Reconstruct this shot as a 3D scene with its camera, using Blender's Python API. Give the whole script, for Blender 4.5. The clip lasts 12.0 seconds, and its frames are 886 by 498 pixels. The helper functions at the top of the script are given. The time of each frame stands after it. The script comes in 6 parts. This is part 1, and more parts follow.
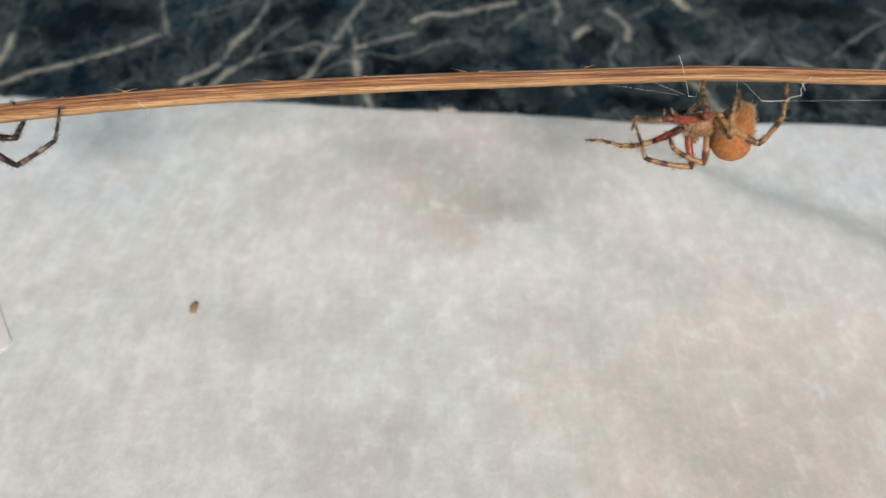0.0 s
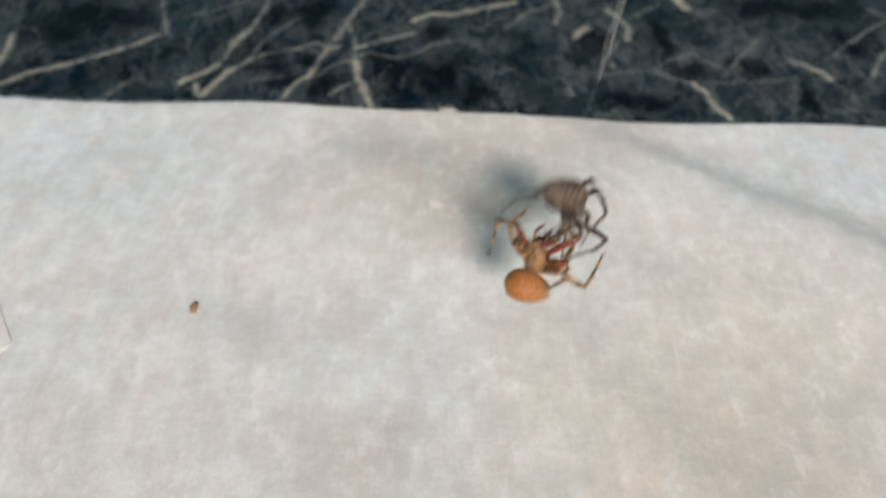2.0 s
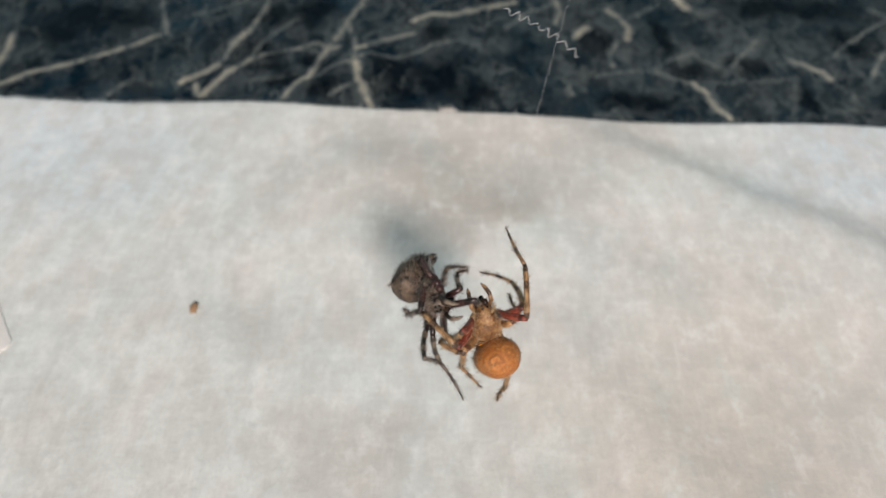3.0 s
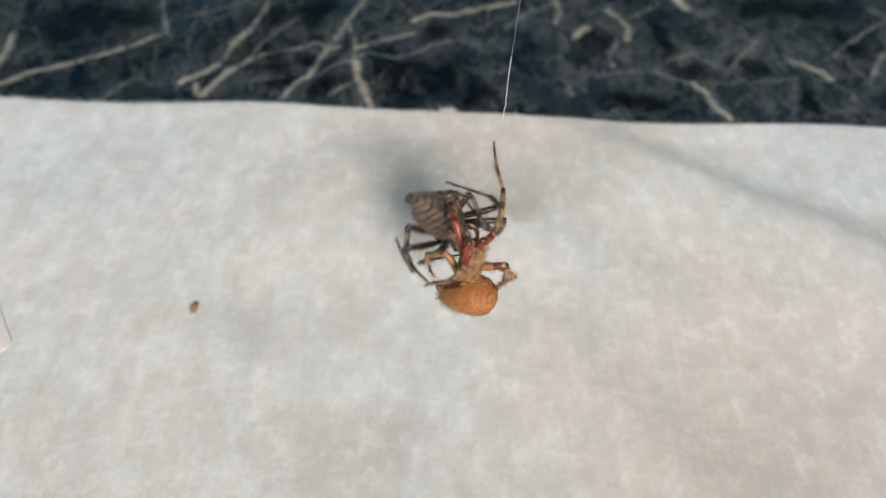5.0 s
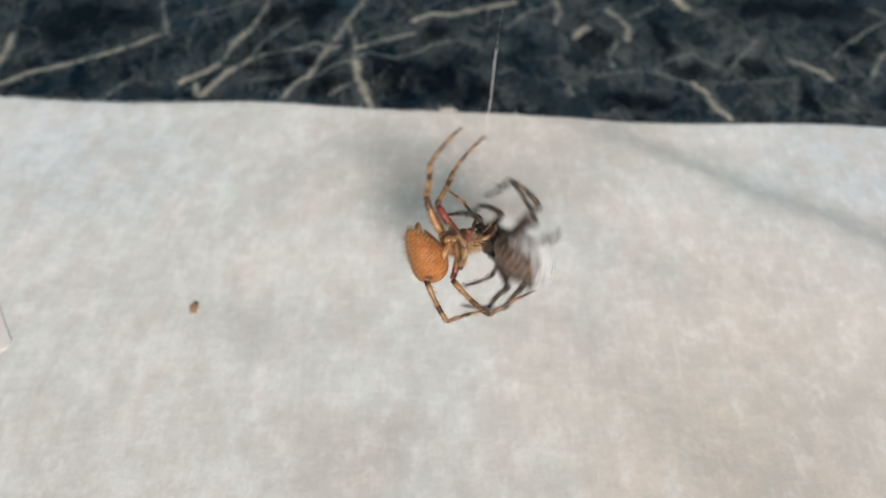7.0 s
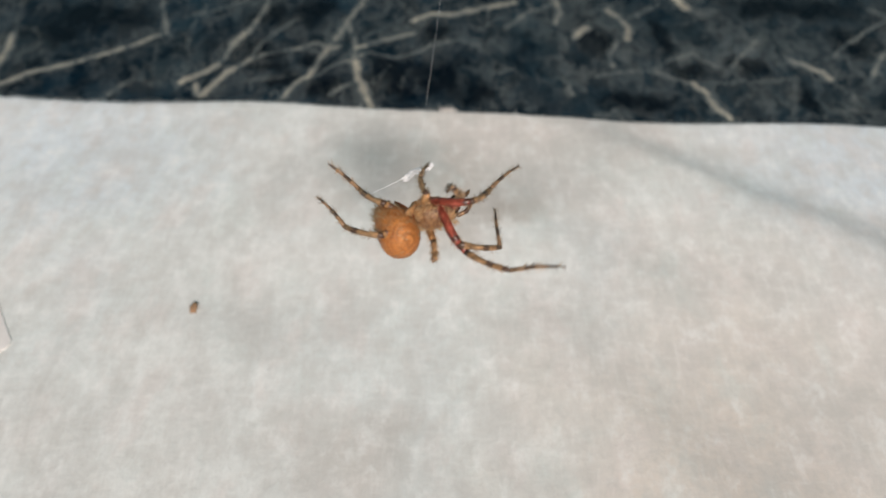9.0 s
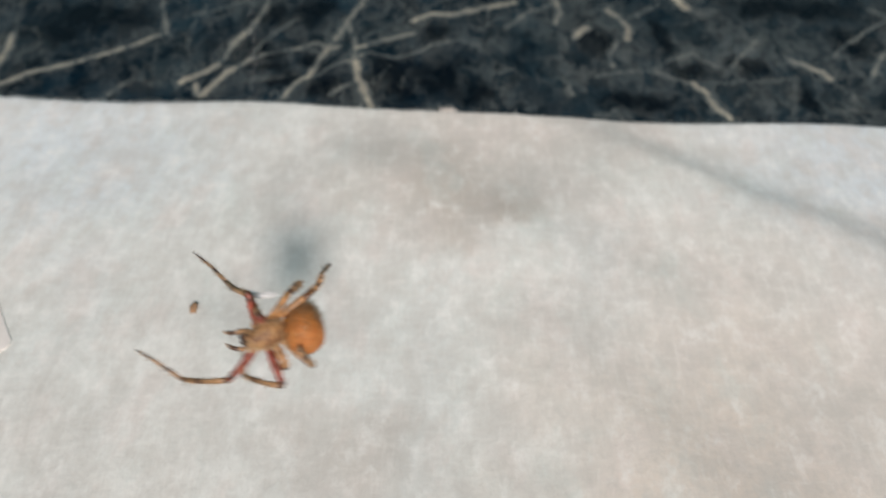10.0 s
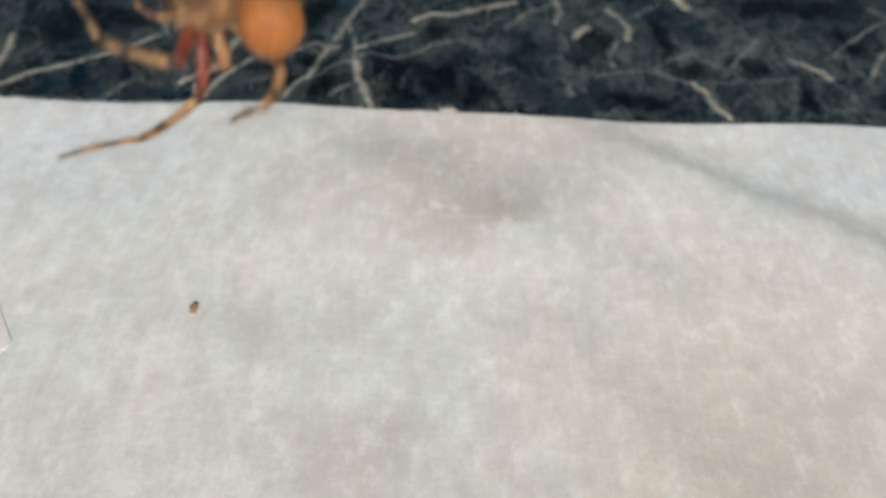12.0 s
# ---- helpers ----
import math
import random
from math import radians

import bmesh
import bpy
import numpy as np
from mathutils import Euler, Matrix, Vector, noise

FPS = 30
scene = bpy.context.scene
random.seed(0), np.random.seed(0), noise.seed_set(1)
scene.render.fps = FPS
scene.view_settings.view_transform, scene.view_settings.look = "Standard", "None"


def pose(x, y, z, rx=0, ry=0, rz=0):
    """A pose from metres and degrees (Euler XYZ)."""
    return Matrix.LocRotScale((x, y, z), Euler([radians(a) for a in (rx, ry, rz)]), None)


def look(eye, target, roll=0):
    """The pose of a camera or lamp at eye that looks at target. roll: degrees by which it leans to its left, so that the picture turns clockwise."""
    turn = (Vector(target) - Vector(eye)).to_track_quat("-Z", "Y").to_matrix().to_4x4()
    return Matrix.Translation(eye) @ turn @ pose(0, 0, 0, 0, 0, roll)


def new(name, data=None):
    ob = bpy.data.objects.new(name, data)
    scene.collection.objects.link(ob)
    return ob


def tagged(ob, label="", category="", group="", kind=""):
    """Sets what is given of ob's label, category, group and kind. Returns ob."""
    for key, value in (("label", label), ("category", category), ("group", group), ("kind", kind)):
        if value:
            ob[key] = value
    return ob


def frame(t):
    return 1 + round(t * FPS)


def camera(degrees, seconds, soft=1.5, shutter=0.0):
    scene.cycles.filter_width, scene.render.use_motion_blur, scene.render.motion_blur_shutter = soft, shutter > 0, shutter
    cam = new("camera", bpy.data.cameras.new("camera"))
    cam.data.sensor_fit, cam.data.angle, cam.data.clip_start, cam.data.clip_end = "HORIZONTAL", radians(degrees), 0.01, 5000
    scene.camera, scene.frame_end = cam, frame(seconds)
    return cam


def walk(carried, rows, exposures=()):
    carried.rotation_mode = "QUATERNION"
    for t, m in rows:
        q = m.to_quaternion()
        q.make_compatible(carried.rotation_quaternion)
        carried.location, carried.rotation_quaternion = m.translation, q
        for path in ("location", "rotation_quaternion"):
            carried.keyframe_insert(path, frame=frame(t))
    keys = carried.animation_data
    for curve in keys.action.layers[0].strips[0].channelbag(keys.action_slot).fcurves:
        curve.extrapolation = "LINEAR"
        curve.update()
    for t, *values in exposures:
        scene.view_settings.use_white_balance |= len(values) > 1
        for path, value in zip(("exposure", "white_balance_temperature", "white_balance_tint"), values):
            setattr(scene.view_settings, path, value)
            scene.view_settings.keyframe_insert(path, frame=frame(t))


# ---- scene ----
# ---- the camera: it stands still over the edge of a cloth on a marble worktop ----
EYE = (0.0, -0.10285, 0.12257)
cam = camera(60, 12.0, soft=1.5, shutter=0.6)
walk(cam, [(0.0, look(EYE, (0, 0, 0))), (12.0, look(EYE, (0, 0, 0)))])
cam.data.dof.use_dof = True
cam.data.dof.focus_distance = 0.104
cam.data.dof.aperture_fstop = 20.0

# ---- daylight: low warm sun from behind the camera, veiled, and the open sky ----
SUN = Vector((0.15, -0.76, 0.63)).normalized()
world = bpy.data.worlds.new("sky")
world.use_nodes = True
scene.world = world
sky = world.node_tree.nodes.new("ShaderNodeTexSky")
sky.sky_type, sky.sun_disc = "NISHITA", False
sky.sun_elevation = math.asin(SUN.z)
sky.sun_rotation = math.atan2(SUN.x, SUN.y)
backdrop = world.node_tree.nodes["Background"]
backdrop.inputs["Strength"].default_value = 0.065
veil = world.node_tree.nodes.new("ShaderNodeHueSaturation")  # thin haze pales the blue
veil.inputs["Saturation"].default_value = 0.86
veil.inputs["Hue"].default_value = 0.43
world.node_tree.links.new(sky.outputs[0], veil.inputs["Color"])
world.node_tree.links.new(veil.outputs[0], backdrop.inputs["Color"])
sun = new("sun", bpy.data.lights.new("sun", "SUN"))
sun.data.energy, sun.data.angle, sun.data.color = 3.28, radians(12), (1.0, 0.868, 0.808)
sun.matrix_world = look(SUN, (0, 0, 0))
scene.view_settings.exposure = 0.0


# ---- materials ----
class Mat:
    """A small builder of node materials."""

    def __init__(self, name, rough=0.5, metal=0.0, spec=0.5, tree=None):
        if tree:
            self.tree = tree
            return
        self.mat = bpy.data.materials.new(name)
        self.mat.use_nodes = True
        self.tree = self.mat.node_tree
        self.shader = self.tree.nodes["Principled BSDF"]
        self.shader.inputs["Roughness"].default_value = rough
        self.shader.inputs["Metallic"].default_value = metal
        self.shader.inputs["Specular IOR Level"].default_value = spec
        self.coords = self.tree.nodes.new("ShaderNodeTexCoord")

    def put(self, socket, value):
        if isinstance(value, bpy.types.NodeSocket):
            self.tree.links.new(value, socket)
        else:
            socket.default_value = value

    def place(self, scale=(1, 1, 1), space="Object"):
        n = self.tree.nodes.new("ShaderNodeMapping")
        self.tree.links.new(self.coords.outputs[space], n.inputs["Vector"])
        n.inputs["Scale"].default_value = scale
        return n.outputs[0]

    def noise(self, scale, detail=3, rough=0.55, vector=None, colour=False, warp=0.0):
        n = self.tree.nodes.new("ShaderNodeTexNoise")
        self.put(n.inputs["Vector"], vector if vector else self.coords.outputs["Object"])
        n.inputs["Scale"].default_value = scale
        n.inputs["Detail"].default_value = detail
        n.inputs["Roughness"].default_value = rough
        n.inputs["Distortion"].default_value = warp
        return n.outputs["Color" if colour else "Fac"]

    def math(self, kind, a, b=0.0, clamp=False):
        n = self.tree.nodes.new("ShaderNodeMath")
        n.operation, n.use_clamp = kind, clamp
        self.put(n.inputs[0], a)
        self.put(n.inputs[1], b)
        return n.outputs[0]

    def vec(self, kind, a, b=None, out=0):
        n = self.tree.nodes.new("ShaderNodeVectorMath")
        n.operation = kind
        self.put(n.inputs[0], a)
        if b is not None:
            self.put(n.inputs[1], b)
        return n.outputs[out]

    def scaled(self, a, by):
        n = self.tree.nodes.new("ShaderNodeVectorMath")
        n.operation = "SCALE"
        self.put(n.inputs[0], a)
        n.inputs["Scale"].default_value = by
        return n.outputs[0]

    def ramp(self, value, *stops):
        n = self.tree.nodes.new("ShaderNodeValToRGB")
        while len(n.color_ramp.elements) < len(stops):
            n.color_ramp.elements.new(0.5)
        for e, (at, colour) in zip(n.color_ramp.elements, stops):
            e.position = at
            e.color = (*colour, 1) if isinstance(colour, tuple) else (colour, colour, colour, 1)
        self.tree.links.new(value, n.inputs[0])
        return n.outputs[0]

    def mix(self, fac, a, b, kind="MIX"):
        n = self.tree.nodes.new("ShaderNodeMix")
        n.data_type, n.blend_type = "RGBA", kind
        self.put(n.inputs[0], fac)
        for socket, value in ((n.inputs[6], a), (n.inputs[7], b)):
            self.put(socket, (*value, 1) if isinstance(value, tuple) else value)
        return n.outputs[2]

    def axis(self, which, vector=None):
        n = self.tree.nodes.new("ShaderNodeSeparateXYZ")
        self.put(n.inputs[0], vector if vector else self.coords.outputs["Object"])
        return n.outputs["XYZ".index(which)]

    def colour(self, value):
        self.put(self.shader.inputs["Base Color"], (*value, 1) if isinstance(value, tuple) else value)
        return self

    def rough(self, value):
        self.put(self.shader.inputs["Roughness"], value)
        return self

    def bump(self, height, depth, strength=1.0):
        n = self.tree.nodes.new("ShaderNodeBump")
        n.inputs["Strength"].default_value = strength
        n.inputs["Distance"].default_value = depth
        self.put(n.inputs["Height"], height)
        self.put(self.shader.inputs["Normal"], n.outputs[0])
        return self


def group(name, ins, build):
    """A node group with the named inputs and one output, Best."""
    tree = bpy.data.node_groups.new(name, "ShaderNodeTree")
    for label, kind in ins:
        tree.interface.new_socket(label, in_out="INPUT", socket_type=kind)
    tree.interface.new_socket("Best", in_out="OUTPUT", socket_type="NodeSocketFloat")
    m = Mat("", tree=tree)
    source, sink = tree.nodes.new("NodeGroupInput"), tree.nodes.new("NodeGroupOutput")
    tree.links.new(build(m, source.outputs), sink.inputs[0])
    return tree


def later(m, i):
    """The place, worked out after the spots before it: long chains then need little memory."""
    n = m.tree.nodes.new("ShaderNodeVectorMath")
    n.operation = "MULTIPLY_ADD"
    m.tree.links.new(i["Best"], n.inputs[0])
    n.inputs[1].default_value = (1e-9, 1e-9, 0)
    m.tree.links.new(i["Place"], n.inputs[2])
    return n.outputs[0]


def one_vein(m, i):
    """A soft-edged straight run of a vein."""
    rel = m.vec("SUBTRACT", later(m, i), i["From"])
    along = m.math("DIVIDE", m.vec("DOT_PRODUCT", rel, i["Run"], 1), m.vec("DOT_PRODUCT", i["Run"], i["Run"], 1), True)
    foot = m.tree.nodes.new("ShaderNodeVectorMath")
    foot.operation = "SCALE"
    m.tree.links.new(i["Run"], foot.inputs[0])
    m.tree.links.new(along, foot.inputs["Scale"])
    off = m.vec("DISTANCE", rel, foot.outputs[0], 1)
    near = m.math("DIVIDE", off, i["Half"])
    core = m.math("POWER", m.math("SUBTRACT", 1.0, near, True), 1.25)
    halo = m.math("MULTIPLY", m.math("SUBTRACT", 1.0, m.math("MULTIPLY", near, 0.27), True), 0.2)
    v = m.math("MAXIMUM", core, halo)
    return m.math("MAXIMUM", i["Best"], m.math("MULTIPLY", v, i["Strength"]))


def one_cloud(m, i):
    rel = m.vec("MULTIPLY", m.vec("SUBTRACT", later(m, i), i["From"]), i["Run"])
    return m.math("MAXIMUM", i["Best"], m.math("SUBTRACT", 1.25, m.vec("LENGTH", rel, None, 1), True))


SPOT = [("Place", "NodeSocketVector"), ("Best", "NodeSocketFloat"), ("From", "NodeSocketVector"), ("Run", "NodeSocketVector")]
VEIN_RUN = group("vein_run", SPOT + [("Half", "NodeSocketFloat"), ("Strength", "NodeSocketFloat")], one_vein)
CLOUD_SPOT = group("cloud_spot", SPOT, one_cloud)


def chain(m, tree, place, best, rows):
    """The strongest of many spots of one kind, one after another."""
    for row in rows:
        n = m.tree.nodes.new("ShaderNodeGroup")
        n.node_tree = tree
        for label, value in row.items():
            n.inputs[label].default_value = value
        m.tree.links.new(place, n.inputs["Place"])
        if best is not None:
            m.tree.links.new(best, n.inputs["Best"])
        best = n.outputs["Best"]
    return best


def vein_field(m, place, veins, best=None):
    """Veins: each has its half width in mm, its strength and the places (x, y) in mm that it runs through."""
    rows = []
    for half, strength, *points in veins:
        for (ax, ay), (bx, by) in zip(points, points[1:]):
            rows.append({"From": (ax / 1000, ay / 1000, 0), "Run": ((bx - ax) / 1000, (by - ay) / 1000, 0), "Half": half * 1.55 / 1000, "Strength": strength})
    return chain(m, VEIN_RUN, place, best, rows)


def clouds(m, place, spots, done):
    """Soft oval clouds in the stone: centre and half widths in mm."""
    first = m.math("MULTIPLY", done, 1e-6)
    return chain(m, CLOUD_SPOT, place, first, [{"From": (x / 1000, y / 1000, 0), "Run": (1000 / wide, 1000 / deep, 0)} for x, y, wide, deep in spots])


def marble():
    m = Mat("dark_marble", 0.25, 0, 0.07)
    flat = m.vec("MULTIPLY", m.coords.outputs["Object"], (1, 1, 0))
    low = m.vec("MULTIPLY", flat, (1.0, 0.62, 0))
    shake = m.vec("SUBTRACT", m.noise(150, 5, 0.68, low, True), (0.5, 0.5, 0.5))
    place = m.vec("MULTIPLY", m.vec("ADD", flat, m.scaled(shake, 0.0040)), (1, 1, 0))
    loose = m.vec("MULTIPLY", m.vec("ADD", flat, m.scaled(shake, 0.016)), (1, 1, 0))
    bent = m.vec("MULTIPLY", m.vec("ADD", low, m.scaled(shake, 0.016)), (1, 1, 0))
    whole = None
    for veins in (VEINS_LEFT, VEINS_LEFT_TWIGS, VEINS_THICKET, VEINS_THICKET_TWIGS, VEINS_MIDDLE, VEINS_MIDDLE_KNOTS, VEINS_RIGHT):
        whole = vein_field(m, place, veins, whole)
    # a net of hair-fine cracks beside the veins
    nets = []
    for scale, width, lo, hi in ((58, 26.0, 0.36, 0.58), (125, 19.0, 0.38, 0.58), (210, 13.0, 0.40, 0.60)):
        net = m.noise(scale, 3, 0.55, bent)
        ridge = m.math("SUBTRACT", 1.0, m.math("MULTIPLY", m.math("ABSOLUTE", m.math("SUBTRACT", net, 0.5)), width), True)
        gate = m.ramp(m.noise(26 + scale * 0.1, 2, 0.5, m.vec("ADD", low, (0.31, scale * 0.01, 0))), (lo, 0.0), (hi, 0.40))
        nets.append(m.math("MULTIPLY", ridge, gate))
    web = m.math("MAXIMUM", m.math("MAXIMUM", nets[0], nets[1]), nets[2])
    cells = m.tree.nodes.new("ShaderNodeTexVoronoi")
    cells.feature = "DISTANCE_TO_EDGE"
    cells.inputs["Scale"].default_value = 105
    m.tree.links.new(bent, cells.inputs["Vector"])
    seam = m.ramp(cells.outputs["Distance"], (0.0, 1.0), (0.13, 0.0))
    seam = m.math("MULTIPLY", seam, m.ramp(m.noise(60, 3, 0.6, m.vec("ADD", low, (0.9, 0.4, 0))), (0.42, 0.0), (0.60, 0.42)))
    patchy = m.ramp(m.noise(240, 4, 0.7, low), (0.34, 0.45), (0.56, 1.0))
    eaten = m.ramp(m.noise(560, 5, 0.75, low), (0.36, 0.26), (0.58, 0.0))
    veins = m.math("MULTIPLY", m.math("SUBTRACT", m.ramp(whole, (0.12, 0.0), (0.80, 1.0)), eaten, True), patchy, True)
    # frayed strands on both sides of the veins
    strand = m.math("ABSOLUTE", m.math("SUBTRACT", m.noise(230, 4, 0.6, m.vec("ADD", bent, (0.05, 0.33, 0))), 0.5))
    strand = m.math("MULTIPLY", m.math("SUBTRACT", 1.0, m.math("MULTIPLY", strand, 21.0), True), m.ramp(whole, (0.02, 0.0), (0.17, 0.56)))
    # the ground of the stone: blue-black with slate clouds and black pools
    cloud = m.ramp(m.noise(62, 5, 0.62, bent), (0.38, (0.0005, 0.005, 0.011)), (0.50, (0.001, 0.010, 0.020)),
                   (0.60, (0.004, 0.019, 0.033)), (0.72, (0.022, 0.046, 0.060)))
    slate = m.ramp(m.noise(105, 5, 0.66, m.vec("ADD", bent, (0.7, 0.2, 0))), (0.36, (0.002, 0.008, 0.014)), (0.48, (0.012, 0.024, 0.032)),
                   (0.60, (0.040, 0.056, 0.062)), (0.72, (0.105, 0.122, 0.124)))
    cloud = m.mix(m.ramp(clouds(m, loose, PALE_CLOUDS, whole), (0.05, 0.0), (0.75, 0.66)), cloud, slate)
    bank = m.math("ADD", m.math("MULTIPLY", m.axis("X", flat), 9.0), m.math("MULTIPLY", m.noise(17, 2, 0.5, flat), 0.9))
    cloud = m.mix(m.ramp(bank, (0.42, 0.0), (0.80, 0.46)), cloud, slate)
    side = m.ramp(bank, (0.36, 0.40), (0.70, 1.0))
    cloud = m.mix(m.math("MULTIPLY", m.math("MULTIPLY", seam, side), patchy), cloud, (0.17, 0.185, 0.18))
    base = m.mix(m.math("MULTIPLY", web, patchy), cloud, (0.17, 0.185, 0.178))
    base = m.mix(m.ramp(clouds(m, loose, BLACK_CLOUDS + BLACK_POOLS, whole), (0.05, 0.0), (0.80, 0.88)), base, (0.0008, 0.0025, 0.0055))
    # milky specks and wisps all over the stone
    wisp = m.noise(300, 4, 0.68, m.vec("ADD", bent, (0.15, 0.55, 0)))
    base = m.mix(m.ramp(wisp, (0.54, 0.0), (0.76, 0.26)), base, (0.066, 0.104, 0.122))
    base = m.mix(m.ramp(wisp, (0.32, 0.85), (0.50, 0.0)), base, (0.0008, 0.0045, 0.0085))
    tint = m.mix(m.noise(60, 2, 0.5, flat), (0.24, 0.255, 0.232), (0.33, 0.285, 0.218))
    base = m.mix(m.math("MULTIPLY", strand, patchy), base, (0.185, 0.195, 0.180))
    base = m.mix(m.ramp(veins, (0.04, 0.0), (0.40, 0.80)), base, (0.120, 0.142, 0.145))
    base = m.mix(m.ramp(veins, (0.26, 0.0), (0.66, 1.0)), base, tint)
    knots = m.math("MULTIPLY", m.ramp(veins, (0.40, 0.0), (0.80, 1.0)), m.ramp(m.noise(95, 3, 0.6, m.vec("ADD", low, (0.4, 0.1, 0))), (0.50, 0.0), (0.64, 0.9)))
    m.colour(m.mix(knots, base, (0.50, 0.47, 0.37)))
    m.rough(m.math("ADD", 0.16, m.math("MULTIPLY", m.noise(120, 3, 0.6), 0.16)))
    m.bump(m.noise(700, 3, 0.6), 0.00003)
    return m.mat


def cloth_fibre():
    m = Mat("nonwoven_cloth", 0.95, 0, 0.1)
    flat = m.place((1.0, 0.62, 1.0))
    patch = m.noise(15, 3, 0.55, m.vec("ADD", flat, (0.62, 0.13, 0)))
    big = m.noise(75, 4, 0.6, flat)
    mid = m.noise(260, 6, 0.66, m.place((1.0, 0.72, 1.0)))
    fine = m.noise(1500, 3, 0.65, flat)
    tone = m.ramp(patch, (0.38, (0.765, 0.752, 0.712)), (0.50, (0.750, 0.762, 0.728)), (0.62, (0.730, 0.772, 0.752)))
    # uneven light laid into the colour: bluish at far corners, tan and pink elsewhere
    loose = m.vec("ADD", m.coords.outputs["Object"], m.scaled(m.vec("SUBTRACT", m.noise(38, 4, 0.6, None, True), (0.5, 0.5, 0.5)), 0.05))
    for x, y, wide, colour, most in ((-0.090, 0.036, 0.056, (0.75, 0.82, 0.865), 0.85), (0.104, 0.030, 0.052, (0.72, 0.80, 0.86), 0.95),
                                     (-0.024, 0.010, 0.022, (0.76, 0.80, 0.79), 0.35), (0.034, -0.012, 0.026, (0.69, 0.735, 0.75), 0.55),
                                     # the darkest tans add the shade along the middle fold
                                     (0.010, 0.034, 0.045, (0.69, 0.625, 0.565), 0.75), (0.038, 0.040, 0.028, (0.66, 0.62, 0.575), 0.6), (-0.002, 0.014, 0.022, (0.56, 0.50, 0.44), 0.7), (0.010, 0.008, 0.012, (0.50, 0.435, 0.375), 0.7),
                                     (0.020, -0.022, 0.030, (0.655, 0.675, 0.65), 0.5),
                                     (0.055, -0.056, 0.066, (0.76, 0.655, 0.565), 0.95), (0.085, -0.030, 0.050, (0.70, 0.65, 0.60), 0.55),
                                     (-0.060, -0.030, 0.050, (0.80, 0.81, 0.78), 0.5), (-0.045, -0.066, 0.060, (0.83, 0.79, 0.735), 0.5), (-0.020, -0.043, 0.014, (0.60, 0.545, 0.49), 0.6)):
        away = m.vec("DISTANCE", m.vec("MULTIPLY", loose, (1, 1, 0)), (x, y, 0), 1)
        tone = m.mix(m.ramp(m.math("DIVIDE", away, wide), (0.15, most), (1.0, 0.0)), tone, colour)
    hue = m.noise(120, 4, 0.6, m.vec("ADD", flat, (0.2, 0.7, 0)))
    tone = m.mix(m.ramp(hue, (0.52, 0.0), (0.68, 0.45)), tone, (0.79, 0.705, 0.66))
    tone = m.mix(m.ramp(hue, (0.32, 0.40), (0.46, 0.0)), tone, (0.66, 0.72, 0.685))
    tone = m.mix(m.ramp(big, (0.32, 0.48), (0.56, 0.0)), tone, (0.57, 0.55, 0.52))
    tone = m.mix(m.ramp(mid, (0.34, 0.46), (0.53, 0.0)), tone, (0.57, 0.55, 0.51))
    tone = m.mix(m.ramp(mid, (0.53, 0.0), (0.72, 0.62)), tone, (0.93, 0.93, 0.90))
    tone = m.mix(m.ramp(fine, (0.40, 0.10), (0.58, 0.0)), tone, (0.50, 0.48, 0.45))
    for stretch in ((0.30, 1.3, 1.0), (1.3, 0.28, 1.0)):
        hatch = m.noise(620, 3, 0.6, m.place(stretch))
        tone = m.mix(m.ramp(hatch, (0.54, 0.0), (0.72, 0.20)), tone, (0.92, 0.90, 0.86))
        tone = m.mix(m.ramp(hatch, (0.30, 0.16), (0.46, 0.0)), tone, (0.56, 0.54, 0.51))
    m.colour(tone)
    m.shader.inputs["Sheen Weight"].default_value = 0.1
    height = m.math("ADD", m.math("MULTIPLY", mid, 1.0), m.math("MULTIPLY", fine, 0.2))
    m.bump(height, 0.0006, 0.4)
    return m.mat


def straw(name, dark, light, gloss, streaks):
    """Split straw: long fibres, dark flecks along them, glossy where the skin is whole."""
    m = Mat(name, 0.42, 0, 0.6)
    fibre = m.noise(1.0, 4, 0.7, m.place((45, 5200, 5200)))
    streak = m.noise(1.0, 3, 0.6, m.place((28, 1500, 1500)))
    fleck = m.noise(1.0, 4, 0.7, m.place((420, 2600, 2600)))
    blotch = m.noise(160, 4, 0.65, m.place((0.5, 1, 1)))
    tone = m.ramp(fibre, (0.34, tuple(0.45 * c for c in dark)), (0.48, dark), (0.62, light))
    tone = m.mix(m.ramp(streak, (0.38, streaks), (0.50, 0.0)), tone, tuple(0.40 * c for c in dark))
    tone = m.mix(m.ramp(fleck, (0.58, 0.0), (0.70, 0.8)), tone, tuple(0.30 * c for c in dark))
    tone = m.mix(m.ramp(blotch, (0.54, 0.0), (0.72, 0.45)), tone, tuple(0.6 * c for c in dark))
    m.colour(tone).bump(m.math("ADD", fibre, streak), 0.0002)
    m.rough(m.ramp(fibre, (0.3, gloss + 0.25), (0.7, gloss)))
    return m.mat


